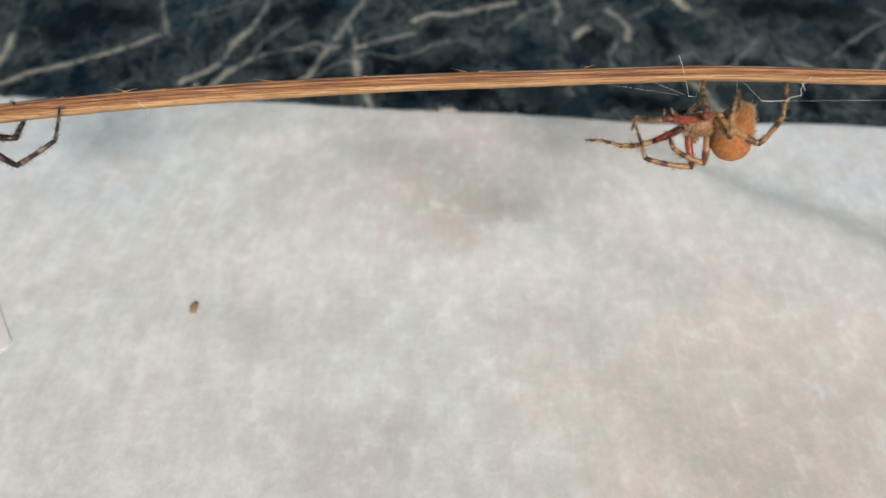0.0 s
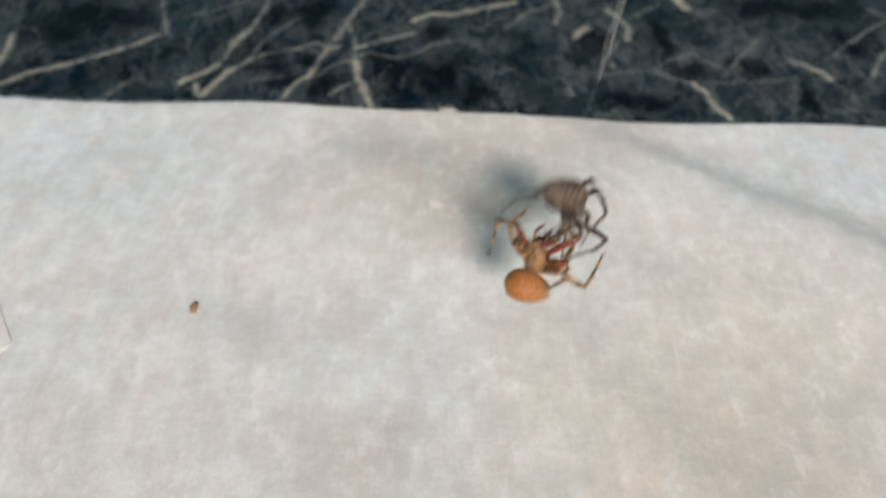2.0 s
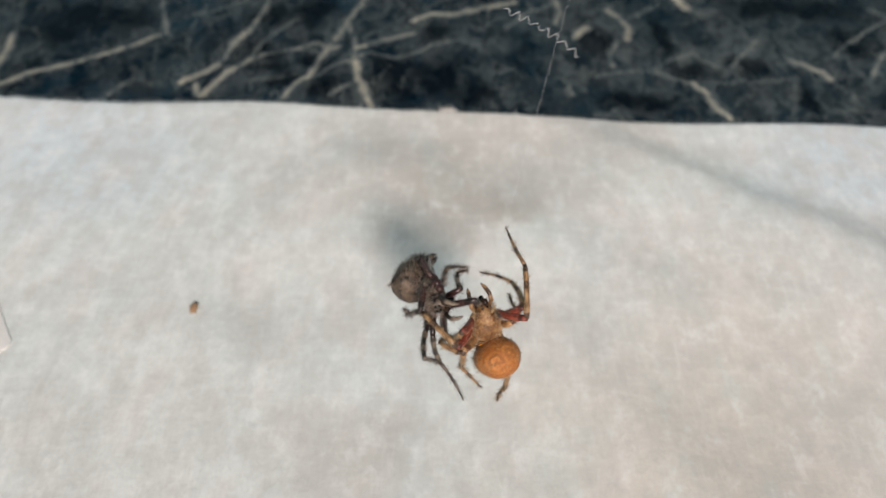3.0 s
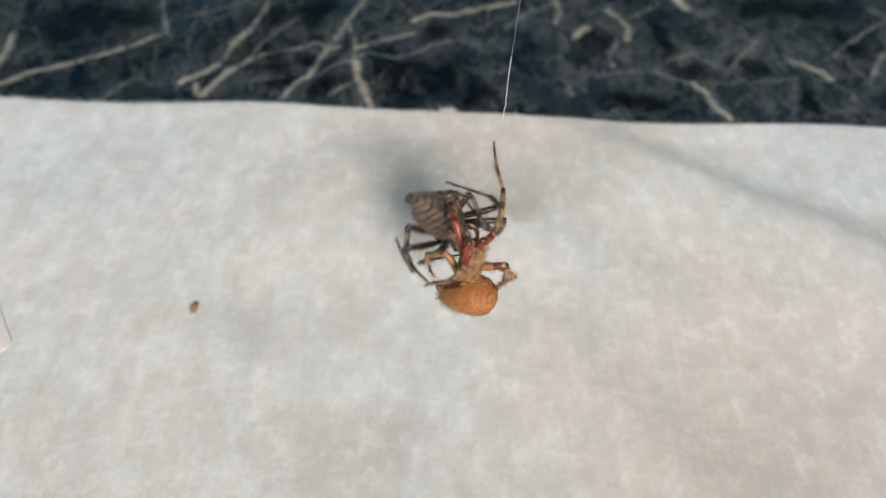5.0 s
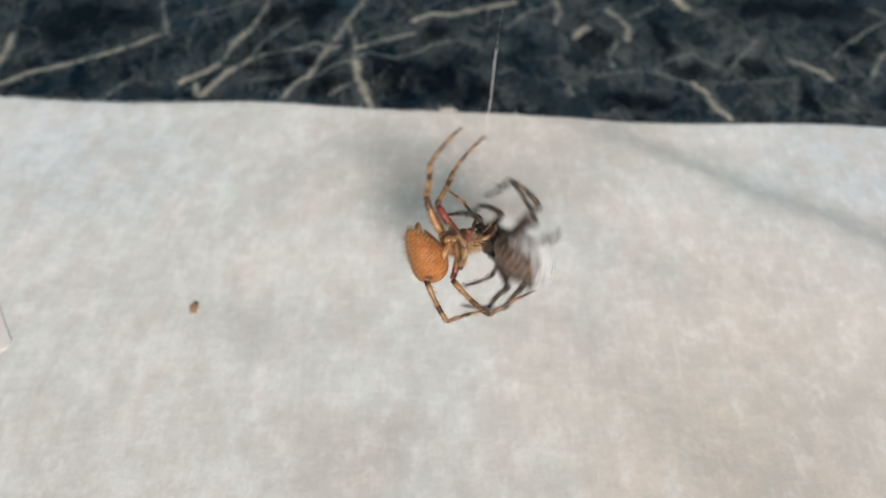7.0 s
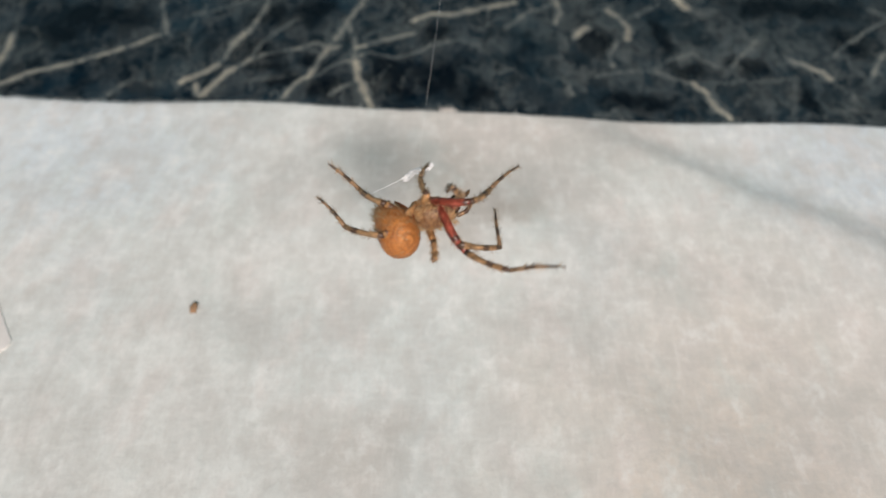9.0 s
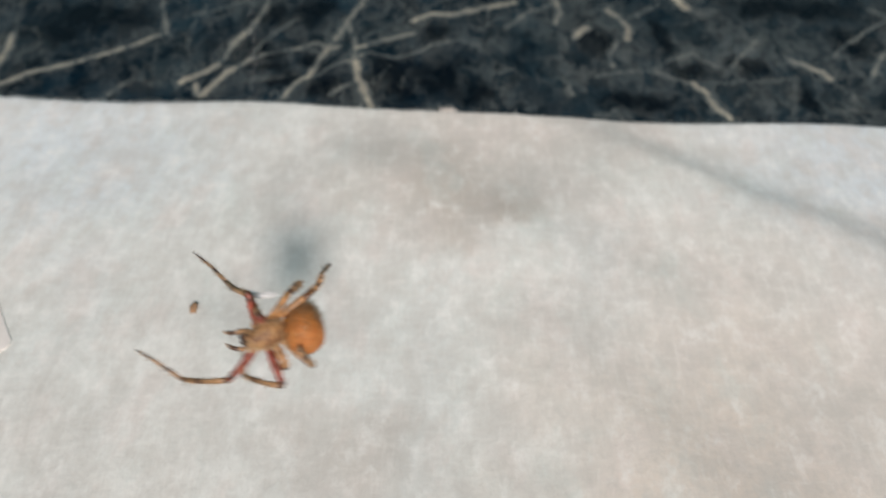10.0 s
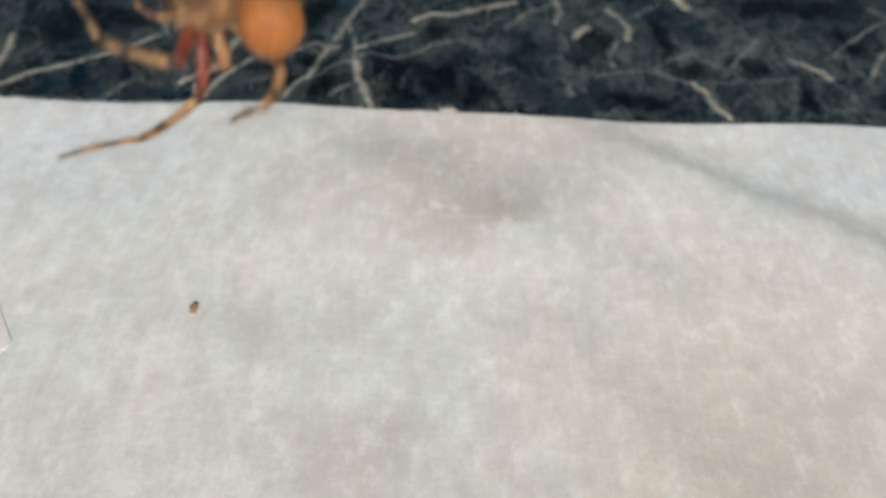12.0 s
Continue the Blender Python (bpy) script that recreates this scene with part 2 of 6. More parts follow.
def abdomen_skin(name, light, mid, dark, pattern, pitch=12000.0):
    """Soft downy skin with fine wavy cross lines on the back and a mottled flank."""
    m = Mat(name, 0.5, 0, 0.35)
    shake = m.vec("SUBTRACT", m.noise(700, 3, 0.6, None, True), (0.5, 0.5, 0.5))
    place = m.vec("ADD", m.coords.outputs["Object"], m.scaled(shake, 0.0008))
    across = m.math("ADD", m.axis("X", place), m.math("MULTIPLY", m.math("ABSOLUTE", m.axis("Y", place)), 0.35))
    lines = m.math("SINE", m.math("MULTIPLY", across, pitch))
    gate = m.ramp(m.noise(520, 3, 0.6), (0.34, 0.0), (0.56, pattern))
    lines = m.math("MULTIPLY", m.ramp(m.math("ADD", m.math("MULTIPLY", lines, 0.5), 0.5), (0.50, 0.0), (0.85, 1.0)), gate)
    blotch = m.noise(420, 4, 0.6)
    down = m.noise(2600, 3, 0.7, m.place((0.35, 1, 1)))
    tone = m.ramp(blotch, (0.34, mid), (0.62, light))
    tone = m.mix(lines, tone, dark)
    tone = m.mix(m.ramp(down, (0.36, 0.30), (0.58, 0.0)), tone, dark)
    m.colour(tone)
    m.shader.inputs["Subsurface Weight"].default_value = 0.08
    m.shader.inputs["Subsurface Radius"].default_value = (0.0012, 0.0005, 0.0002)
    m.bump(down, 0.0002)
    return m.mat


def carapace_skin(name, light, dark):
    m = Mat(name, 0.42, 0, 0.5)
    down = m.noise(2100, 4, 0.7)
    blotch = m.noise(900, 3, 0.6)
    tone = m.ramp(blotch, (0.36, dark), (0.62, light))
    m.colour(m.mix(m.ramp(down, (0.40, 0.5), (0.60, 0.0)), tone, tuple(0.4 * c for c in dark)))
    m.bump(down, 0.00015)
    return m.mat


def leg_skin(name, base, band, centres, half, rough=0.38):
    """Bands lie across the leg at the given places along it, in mm."""
    m = Mat(name, rough, 0, 0.5)
    x = m.math("ADD", m.math("MULTIPLY", m.axis("X"), 1000.0), m.math("MULTIPLY", m.math("SUBTRACT", m.noise(1400, 2), 0.5), 0.6))
    best = None
    for c in centres:
        v = m.math("SUBTRACT", 1.0, m.math("DIVIDE", m.math("ABSOLUTE", m.math("SUBTRACT", x, c)), half), True)
        best = v if best is None else m.math("MAXIMUM", best, v)
    grain = m.noise(1900, 3, 0.7, m.place((0.4, 1, 1)))
    tone = m.ramp(grain, (0.36, tuple(0.40 * c for c in base)), (0.54, base), (0.72, tuple(min(1.0, 1.5 * c + 0.02) for c in base)))
    if best is not None:
        tone = m.mix(m.ramp(best, (0.12, 0.0), (0.42, 0.92)), tone, band)
    m.colour(tone).bump(grain, 0.00008)
    return m.mat


def silk():
    m = Mat("white_silk", 0.35, 0, 0.6)
    m.colour(m.ramp(m.noise(900, 3), (0.3, 0.74), (0.7, 0.9)))
    m.shader.inputs["Subsurface Weight"].default_value = 0.2
    m.shader.inputs["Subsurface Radius"].default_value = (0.0006, 0.0006, 0.0006)
    return m.mat


def sheer_silk():
    m = Mat("sheer_silk", 0.4, 0, 0.5)
    m.colour((0.82, 0.83, 0.84))
    strands = m.noise(1.0, 4, 0.6, m.place((300, 2600, 0)), False, 0.8)
    wad = m.noise(620, 3, 0.6)
    m.put(m.shader.inputs["Alpha"], m.math("MULTIPLY", m.ramp(strands, (0.32, 0.22), (0.70, 0.85)), m.ramp(wad, (0.36, 0.25), (0.62, 1.0))))
    return m.mat


def fan_silk():
    m = Mat("fresh_silk", 0.35, 0, 0.6)
    m.colour((0.88, 0.88, 0.88))
    strands = m.noise(1.0, 3, 0.6, m.place((60, 4200, 4200)))
    m.put(m.shader.inputs["Alpha"], m.ramp(strands, (0.34, 0.55), (0.52, 1.0)))
    return m.mat


def plain(name, colour, rough=0.5, vary=0.15, scale=900):
    m = Mat(name, rough)
    m.colour(m.ramp(m.noise(scale, 4, 0.65), (0.3, tuple(c * (1 - vary) for c in colour)), (0.7, tuple(min(1, c * (1 + vary)) for c in colour))))
    return m.mat


VEINS_LEFT = [
    (1.4, 0.75, (-113, 55), (-106, 60), (-98, 63), (-88, 68), (-83, 72), (-77, 76)),
    (1.3, 0.5, (-80, 93), (-75, 77)),
    (1.1, 0.3, (-86, 79), (-82, 72)),
    (1.9, 0.8, (-117, 62), (-116, 69), (-117, 76)),
    (1.1, 0.3, (-117, 77), (-120, 93)),
    (1.1, 0.45, (-72, 85), (-64, 88), (-56, 93)),
    (1.3, 0.6, (-50, 93), (-51, 85), (-54, 76)),
    (1.6, 0.85, (-54, 77), (-56, 72)),
    (1.2, 0.6, (-56, 72), (-57, 66), (-60, 63)),
    (1.5, 0.95, (-67, 56), (-62, 60), (-59, 63)),
]
VEINS_LEFT_TWIGS = [
    (1.3, 0.75, (-62, 50), (-63, 55)),
    (1.5, 0.9, (-61, 50), (-56, 59), (-51, 65)),
    (1.1, 0.5, (-51, 65), (-49, 72), (-45, 78), (-41, 83)),
    (1.0, 0.5, (-51, 65), (-46, 68), (-39, 70)),
    (1.2, 0.45, (-84, 50), (-81, 56), (-77, 57)),
    (1.1, 0.3, (-71, 80), (-68, 68)),
    (1.1, 0.3, (-75, 77), (-69, 81)),
    (1.1, 0.28, (-113, 80), (-107, 69)),
    (1.0, 0.3, (-55, 55), (-45, 57), (-38, 58)),
    (1.0, 0.35, (-43, 51), (-39, 53)),
    (1.3, 0.28, (-77, 55), (-68, 55)),
]
VEINS_THICKET = [
    (1.4, 0.65, (-40, 49), (-37, 56), (-34, 59), (-31, 70), (-28, 78), (-26, 85), (-22, 94)),
    (1.2, 0.55, (-40, 69), (-34, 72), (-29, 71)),
    (1.7, 0.7, (-31, 70), (-28, 71)),
    (1.4, 0.55, (-27, 83), (-24, 74), (-23, 65)),
    (1.7, 0.9, (-23, 64), (-22, 58), (-20, 52), (-18, 46)),
    (1.0, 0.5, (-35, 57), (-29, 62), (-24, 65), (-19, 68), (-13, 66), (-6, 68)),
    (1.4, 0.65, (-23, 70), (-19, 72), (-14, 74), (-8, 77)),
]
VEINS_THICKET_TWIGS = [
    (1.2, 0.4, (-22, 74), (-19, 77), (-14, 81), (-10, 85)),
    (1.0, 0.5, (-7, 68), (-2, 72), (4, 74), (9, 71)),
    (1.6, 0.85, (-8, 83), (-4, 86), (3, 86), (11, 89), (20, 92)),
    (1.1, 0.35, (-14, 94), (-10, 88), (-6, 83)),
    (1.2, 0.5, (-28, 51), (-24, 54), (-21, 56)),
    (1.1, 0.35, (-13, 79), (-9, 78), (-6, 82)),
    (1.1, 0.3, (-20, 84), (-15, 92)),
    (1.0, 0.3, (-9, 60), (-11, 54)),
    (1.0, 0.3, (-14, 62), (-18, 55)),
]
VEINS_MIDDLE = [
    (1.4, 0.4, (12, 81), (16, 84)),
    (1.5, 0.5, (18, 80), (25, 88), (32, 92)),
    (1.6, 0.6, (32, 94), (33, 87), (31, 81)),
    (1.1, 0.3, (33, 86), (33, 69)),
    (1.5, 0.45, (32, 60), (32, 51)),
    (2.0, 0.8, (36, 75), (39, 79)),
    (1.3, 0.35, (41, 87), (48, 91)),
    (1.6, 0.75, (46, 88), (49, 85), (51, 80), (50, 74)),
    (1.5, 0.55, (47, 72), (44, 67), (44, 62)),
]
VEINS_MIDDLE_KNOTS = [
    (1.3, 0.4, (51, 83), (57, 88), (61, 91)),
    (2.2, 0.95, (67, 94), (69, 89)),
    (1.2, 0.45, (40, 58), (48, 60), (54, 60), (60, 65), (66, 68)),
    (1.0, 0.45, (66, 68), (68, 65), (71, 62)),
    (1.3, 0.4, (37, 42), (43, 44)),
    (1.2, 0.35, (13, 59), (18, 61)),
]
VEINS_RIGHT = [
    (1.2, 0.5, (54, 60), (59, 57), (64, 55)),
    (1.5, 0.8, (64, 55), (66, 51), (67, 46), (70, 41)),
    (1.4, 0.5, (75, 61), (78, 65), (82, 70), (85, 74)),
    (1.0, 0.35, (64, 55), (74, 55), (83, 56), (90, 57)),
    (1.9, 0.75, (92, 64), (95, 62), (98, 60), (99, 57)),
    (1.1, 0.3, (90, 57), (86, 44)),
    (1.2, 0.5, (101, 65), (108, 71), (115, 77), (124, 84)),
    (1.5, 0.6, (109, 56), (114, 64), (118, 68)),
    (1.3, 0.35, (99, 57), (103, 50), (105, 43)),
    (1.7, 0.3, (93, 42), (101, 44)),
    (1.5, 0.5, (120, 88), (124, 84)),
    (1.1, 0.35, (73, 47), (78, 51)),
]
PALE_CLOUDS = [(90, 74, 12, 8), (22, 71, 11, 12), (12, 56, 9, 10), (-71, 66, 9, 13), (-52, 88, 10, 7), (83, 51, 9, 7), (32, 55, 4, 11),
               (-22, 74, 15, 13), (70, 74, 9, 12), (47, 85, 9, 9), (100, 46, 8, 5), (-109, 74, 9, 11)]
BLACK_CLOUDS = [(-1, 57, 8, 10), (49, 48, 11, 5), (91, 90, 15, 6), (110, 73, 8, 7), (-31, 53, 7, 5), (-14, 60, 7, 9), (59, 76, 4, 10), (-46, 62, 7, 3),
                (-36, 88, 8, 7), (79, 62, 6, 5), (65, 60, 5, 4), (42, 73, 5, 7), (91, 49, 4, 6), (-97, 85, 17, 8), (-1, 78, 5, 5)]
BLACK_POOLS = [(-49, 68, 7, 6), (-41, 56, 6, 4), (-48, 85, 7, 6), (-15, 55, 9, 7), (-33, 64, 4, 3), (103, 88, 14, 6), (112, 71, 7, 8), (8, 51, 7, 5), (-105, 77, 9, 8)]

MARBLE = marble()
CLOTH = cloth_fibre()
STRAW_TOP = straw("brown_straw", (0.30, 0.122, 0.050), (0.54, 0.265, 0.112), 0.22, 0.35)
STRAW_FACE = straw("pale_straw", (0.60, 0.330, 0.142), (0.75, 0.46, 0.215), 0.4, 0.12)
SILK = silk()
SHEER = sheer_silk()
FAN = fan_silk()
ORANGE_BACK = abdomen_skin("orange_abdomen", (0.60, 0.235, 0.062), (0.42, 0.145, 0.034), (0.17, 0.052, 0.013), 0.52)
ORANGE_HEAD = carapace_skin("tan_carapace", (0.50, 0.28, 0.115), (0.15, 0.058, 0.022))
FEMUR_RED = leg_skin("red_femur", (0.29, 0.058, 0.034), (0.055, 0.018, 0.012), (5.9,), 0.5)
FEMUR_TAN = leg_skin("tan_femur", (0.46, 0.24, 0.098), (0.10, 0.040, 0.020), (5.0,), 1.0)
TIBIA_TAN = leg_skin("banded_tan_tibia", (0.39, 0.225, 0.108), (0.055, 0.027, 0.017), (0.1, 4.3, 6.8), 0.75)
TARSUS_TAN = leg_skin("banded_tan_tarsus", (0.33, 0.20, 0.11), (0.055, 0.034, 0.024), (2.6, 5.6, 6.6, 7.4), 1.0)
GREY_BACK = abdomen_skin("grey_brown_abdomen", (0.215, 0.152, 0.105), (0.048, 0.032, 0.022), (0.007, 0.005, 0.004), 0.85, 6800.0)
GREY_HEAD = carapace_skin("dark_carapace", (0.20, 0.148, 0.108), (0.018, 0.012, 0.009))
FEMUR_DARK = leg_skin("dark_femur", (0.060, 0.028, 0.024), (0.012, 0.009, 0.008), (5.7,), 0.9, 0.34)
TIBIA_DARK = leg_skin("dark_tibia", (0.23, 0.175, 0.128), (0.012, 0.009, 0.008), (0.3, 3.3, 6.2), 1.1, 0.36)
TARSUS_DARK = leg_skin("dark_tarsus", (0.13, 0.10, 0.08), (0.012, 0.009, 0.008), (2.8, 6.0), 1.3, 0.36)
EYE_BLACK = plain("glossy_eye", (0.006, 0.005, 0.005), 0.06)
YELLOW_SPOT = plain("yellow_spot", (0.72, 0.36, 0.045), 0.5)
BROWN_MARK = plain("brown_mark", (0.16, 0.050, 0.014), 0.5)
HAIR_PALE = plain("pale_hair", (0.52, 0.36, 0.20), 0.5)
HAIR_DARK = plain("dark_hair", (0.31, 0.25, 0.205), 0.5)
JAW_BROWN = plain("dark_jaw", (0.030, 0.014, 0.009), 0.25)
BARK = plain("dark_bark", (0.070, 0.030, 0.014), 0.45, 0.5)
CRUMB = plain("brown_crumb", (0.34, 0.205, 0.115), 0.8, 0.5, 2500)
CARD = plain("off_white_card", (0.80, 0.755, 0.72), 0.6, 0.05)
CARD_INK = plain("grey_ink", (0.30, 0.31, 0.30), 0.6)
FLOOR = plain("grey_floor", (0.30, 0.28, 0.25), 0.7, 0.3, 6)


# ---- mesh helpers ----
def part(name, bm, material, parent=None, label="", smooth=True):
    """Links a bmesh as one mesh object, under a thing or a part."""
    me = bpy.data.meshes.new(name)
    bmesh.ops.recalc_face_normals(bm, faces=bm.faces)
    bm.to_mesh(me)
    bm.free()
    for m in material if isinstance(material, (list, tuple)) else [material]:
        me.materials.append(m)
    for p in me.polygons:
        p.use_smooth = smooth
    ob = new(name, me)
    if parent is not None:
        ob.parent = parent
    if label:
        ob["label"] = label
    return ob


def sweep(bm, stations, sides=14, material=0, squash=None):
    """A closed skin round stations (centre, side vector, up vector): half axes are the lengths of the two vectors."""
    rings = []
    for c, s, u in stations:
        ring = []
        for k in range(sides):
            a = 2 * math.pi * k / sides
            ring.append(bm.verts.new(Vector(c) + Vector(s) * math.cos(a) + Vector(u) * math.sin(a)))
        rings.append(ring)
    for r0, r1 in zip(rings, rings[1:]):
        for k in range(sides):
            f = bm.faces.new((r0[k], r0[(k + 1) % sides], r1[(k + 1) % sides], r1[k]))
            f.material_index = material
    for ring in (rings[0], rings[-1]):
        f = bm.faces.new(ring)
        f.material_index = material
    return bm


def limb(bm, points, radii, sides=8, material=0):
    """A tapering round tube through points."""
    points = [Vector(p) for p in points]
    stations = []
    for i, (p, r) in enumerate(zip(points, radii)):
        d = (points[min(i + 1, len(points) - 1)] - points[max(i - 1, 0)]).normalized()
        side = d.cross(Vector((0, 0, 1)))
        if side.length < 0.2:
            side = d.cross(Vector((0, 1, 0)))
        side.normalize()
        stations.append((p, side * r, d.cross(side).normalized() * r))
    return sweep(bm, stations, sides, material)


def spike(bm, root, way, length, radius, material=0):
    """One stiff hair: a thin three-sided cone."""
    way = Vector(way).normalized()
    side = way.orthogonal().normalized()
    up = way.cross(side)
    base = [bm.verts.new(Vector(root) + (side * math.cos(a) + up * math.sin(a)) * radius) for a in (0, 2.1, 4.2)]
    tip = bm.verts.new(Vector(root) + way * length)
    for k in range(3):
        f = bm.faces.new((base[k], base[(k + 1) % 3], tip))
        f.material_index = material


def eggs(bm, length, wide, high, sharp=0.75, rings=18, sides=22, centre=(0, 0, 0), material=0):
    """An egg along x, its blunt end forward."""
    stations = []
    for i in range(rings):
        a = math.pi * (i + 0.35) / (rings - 0.3)
        x = -math.cos(a) * length / 2
        r = math.sin(a) ** sharp * (1.0 + 0.16 * math.cos(a) * -1)
        stations.append((Vector(centre) + Vector((x, 0, 0)), (0, wide / 2 * r, 0), (0, 0, high / 2 * r)))
    return sweep(bm, stations, sides, material)


MM = 0.001

# ---- the worktop and the floor under it ----
bm = bmesh.new()
bmesh.ops.create_cube(bm, size=1.0, matrix=Matrix.Translation((0, 0.05, -0.015)) @ Matrix.Diagonal((1.5, 0.9, 0.03, 1)))
bmesh.ops.bevel(bm, geom=bm.edges[:], offset=0.004, segments=2, affect="EDGES")
worktop = tagged(part("worktop", bm, MARBLE, smooth=False), "dark blue-green marble worktop with pale tan veins", "worktop", kind="structure")
bm = bmesh.new()
bmesh.ops.create_grid(bm, x_segments=2, y_segments=2, size=40, matrix=Matrix.Translation((0, 0, -0.9)))
floor = tagged(part("floor", bm, FLOOR), "plain grey floor below the worktop", "floor", kind="structure")
bm = bmesh.new()
bmesh.ops.create_cube(bm, size=1.0, matrix=Matrix.Translation((0, 0.05, -0.465)) @ Matrix.Diagonal((1.4, 0.8, 0.87, 1)))
bmesh.ops.bevel(bm, geom=bm.edges[:], offset=0.003, segments=1, affect="EDGES")
tagged(part("worktop_base", bm, FLOOR, smooth=False), "plain grey base that carries the worktop", "base", kind="structure")


# ---- the cloth ----
def cloth_edge(x):
    """The y of the cloth's far edge, in metres."""
    return 0.0431 - 0.039 * x - 0.0016 * math.tanh((x - 0.004) / 0.022) + 0.0005 * math.sin(x * 95) + 0.00035 * noise.noise((x * 260, 3.1, 0))


def fold(x, y, x0, y0, x1, y1, front, back, high, fade=0.02):
    """A crease from (x0, y0) to (x1, y1): it climbs over `front` metres, drops over `back`."""
    dx, dy = x1 - x0, y1 - y0
    size = math.hypot(dx, dy)
    along = ((x - x0) * dx + (y - y0) * dy) / size
    off = (-(x - x0) * dy + (y - y0) * dx) / size
    ends = min(1.0, max(0.0, (along + fade) / (2 * fade))) * min(1.0, max(0.0, (size - along + fade) / (2 * fade)))
    ends = ends * ends * (3 - 2 * ends)
    s = math.exp(-(off / front) ** 2) if off < 0 else math.exp(-(off / back) ** 2)
    return high * ends * s


def cloth_height(x, y):
    h = 0.0013
    h += fold(x, y, 0.036, 0.0300, 0.190, -0.0725, 0.020, 0.0070, 0.0032, 0.016)
    h += fold(x, y, -0.026, 0.0230, 0.020, -0.0010, 0.022, 0.014, 0.0028, 0.014)
    h += fold(x, y, 0.014, 0.0010, 0.052, -0.0190, 0.016, 0.010, 0.0014, 0.012)
    h += fold(x, y, 0.020, -0.0240, 0.058, -0.0760, 0.012, 0.008, 0.0018, 0.014)
    h += fold(x, y, 0.000, -0.0190, 0.022, -0.0250, 0.012, 0.008, 0.0008, 0.008)
    h += 0.0009 * (noise.noise((x * 21, y * 26, 0.4)) + 0.5 * noise.noise((x * 52, y * 60, 2.2)))
    h += 0.00010 * noise.noise((x * 420, y * 420, 5.0))
    return max(0.0007, h)


bm = bmesh.new()
NX, NY = 330, 190
XS = [-0.30 + 0.60 * i / NX for i in range(NX + 1)]
rows_top, rows_low = [], []
for j in range(NY + 1):
    s = (j / NY) ** 1.25
    top, low = [], []
    for x in XS:
        edge = cloth_edge(x)
        y = edge + (-0.34 - edge) * s
        h = cloth_height(x, y)
        lip = min(1.0, 0.35 + (edge - y) / 0.0018)
        top.append(bm.verts.new((x, y, h * lip if lip < 1 else h)))
        low.append(bm.verts.new((x, y, 0.0002)))
    rows_top.append(top)
    rows_low.append(low)
for rows_now, flip in ((rows_top, False), (rows_low, True)):
    for j in range(NY):
        for i in range(NX):
            q = (rows_now[j][i], rows_now[j + 1][i], rows_now[j + 1][i + 1], rows_now[j][i + 1])
            bm.faces.new(q[::-1] if flip else q)
for i in range(NX):
    bm.faces.new((rows_top[0][i], rows_top[0][i + 1], rows_low[0][i + 1], rows_low[0][i]))
    bm.faces.new((rows_top[-1][i], rows_low[-1][i], rows_low[-1][i + 1], rows_top[-1][i + 1]))
for j in range(NY):
    for i in (0, -1):
        bm.faces.new((rows_top[j][i], rows_low[j][i], rows_low[j + 1][i], rows_top[j + 1][i]))
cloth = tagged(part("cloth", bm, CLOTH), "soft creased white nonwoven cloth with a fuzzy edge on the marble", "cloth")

# fuzz along the cloth's far edge
rng = random.Random(4)
bm = bmesh.new()
for k in range(1500):
    x = rng.uniform(-0.16, 0.16)
    y = cloth_edge(x) - rng.uniform(0.0, 0.0012)
    z = rng.uniform(0.0003, 0.0012)
    spike(bm, (x, y, z), (rng.uniform(-1, 1), rng.uniform(0.1, 1), rng.uniform(-0.1, 0.7)), rng.uniform(0.0004, 0.0016), 0.00005)
for x0 in (0.0012, 0.0, 0.0021):
    for k in range(40):
        y = cloth_edge(x0)
        spike(bm, (x0 + rng.uniform(-0.001, 0.001), y - 0.0006, 0.0012), (rng.uniform(-1, 1), rng.uniform(-0.2, 1), rng.uniform(0, 1)), rng.uniform(0.0008, 0.002), 0.00009)
part("edge_fuzz", bm, CLOTH, cloth, "short white fibres along the edge")["kind"] = "stuff"

# a crumb and the corner of a card on the cloth
bm = bmesh.new()
eggs(bm, 0.0018, 0.0019, 0.0009, 0.5, 11, 12)
for v in bm.verts:
    v.co *= 1 + 0.55 * noise.noise(v.co * 1900)
for a in range(14):
    spike(bm, (0, 0, 0), (math.cos(a * 2.4), math.sin(a * 2.4), 0.25), 0.0013 + 0.0004 * math.sin(a * 5), 0.0002)
crumb = tagged(part("crumb", bm, CRUMB), "tiny brown crumb lying on the white cloth", "crumb")
crumb.location = (-0.0480, -0.0164, cloth_height(-0.0480, -0.0164) + 0.0003)
crumb.scale = (0.72, 1.25, 0.9)

bm = bmesh.new()
outline = []
for cx, cy, a0 in ((0.0285, 0.0085, 0), (-0.0285, 0.0085, 90), (-0.0285, -0.0085, 180), (0.0285, -0.0085, 270)):
    for k in range(7):
        a = radians(a0 + 15 * k)
        outline.append((cx + 0.0015 * math.cos(a), cy + 0.0015 * math.sin(a)))
lower = [bm.verts.new((x, y, 0)) for x, y in outline]
upper = [bm.verts.new((x, y, 0.0003)) for x, y in outline]
inner = [bm.verts.new((x * 0.955, y * 0.86, 0.00042)) for x, y in outline]
bm.faces.new(lower[::-1])
bm.faces.new(inner)
for k in range(len(outline)):
    n = (k + 1) % len(outline)
    bm.faces.new((lower[k], lower[n], upper[n], upper[k]))
    bm.faces.new((upper[k], upper[n], inner[n], inner[k]))
card = tagged(part("card", bm, CARD, smooth=False), "off-white rounded card with grey print on the cloth", "card")
CARD_BASE = cloth_height(-0.084, -0.020)
card.matrix_basis = pose(-0.1051, -0.0051, CARD_BASE, 0, 0, -56.5)
bm = bmesh.new()
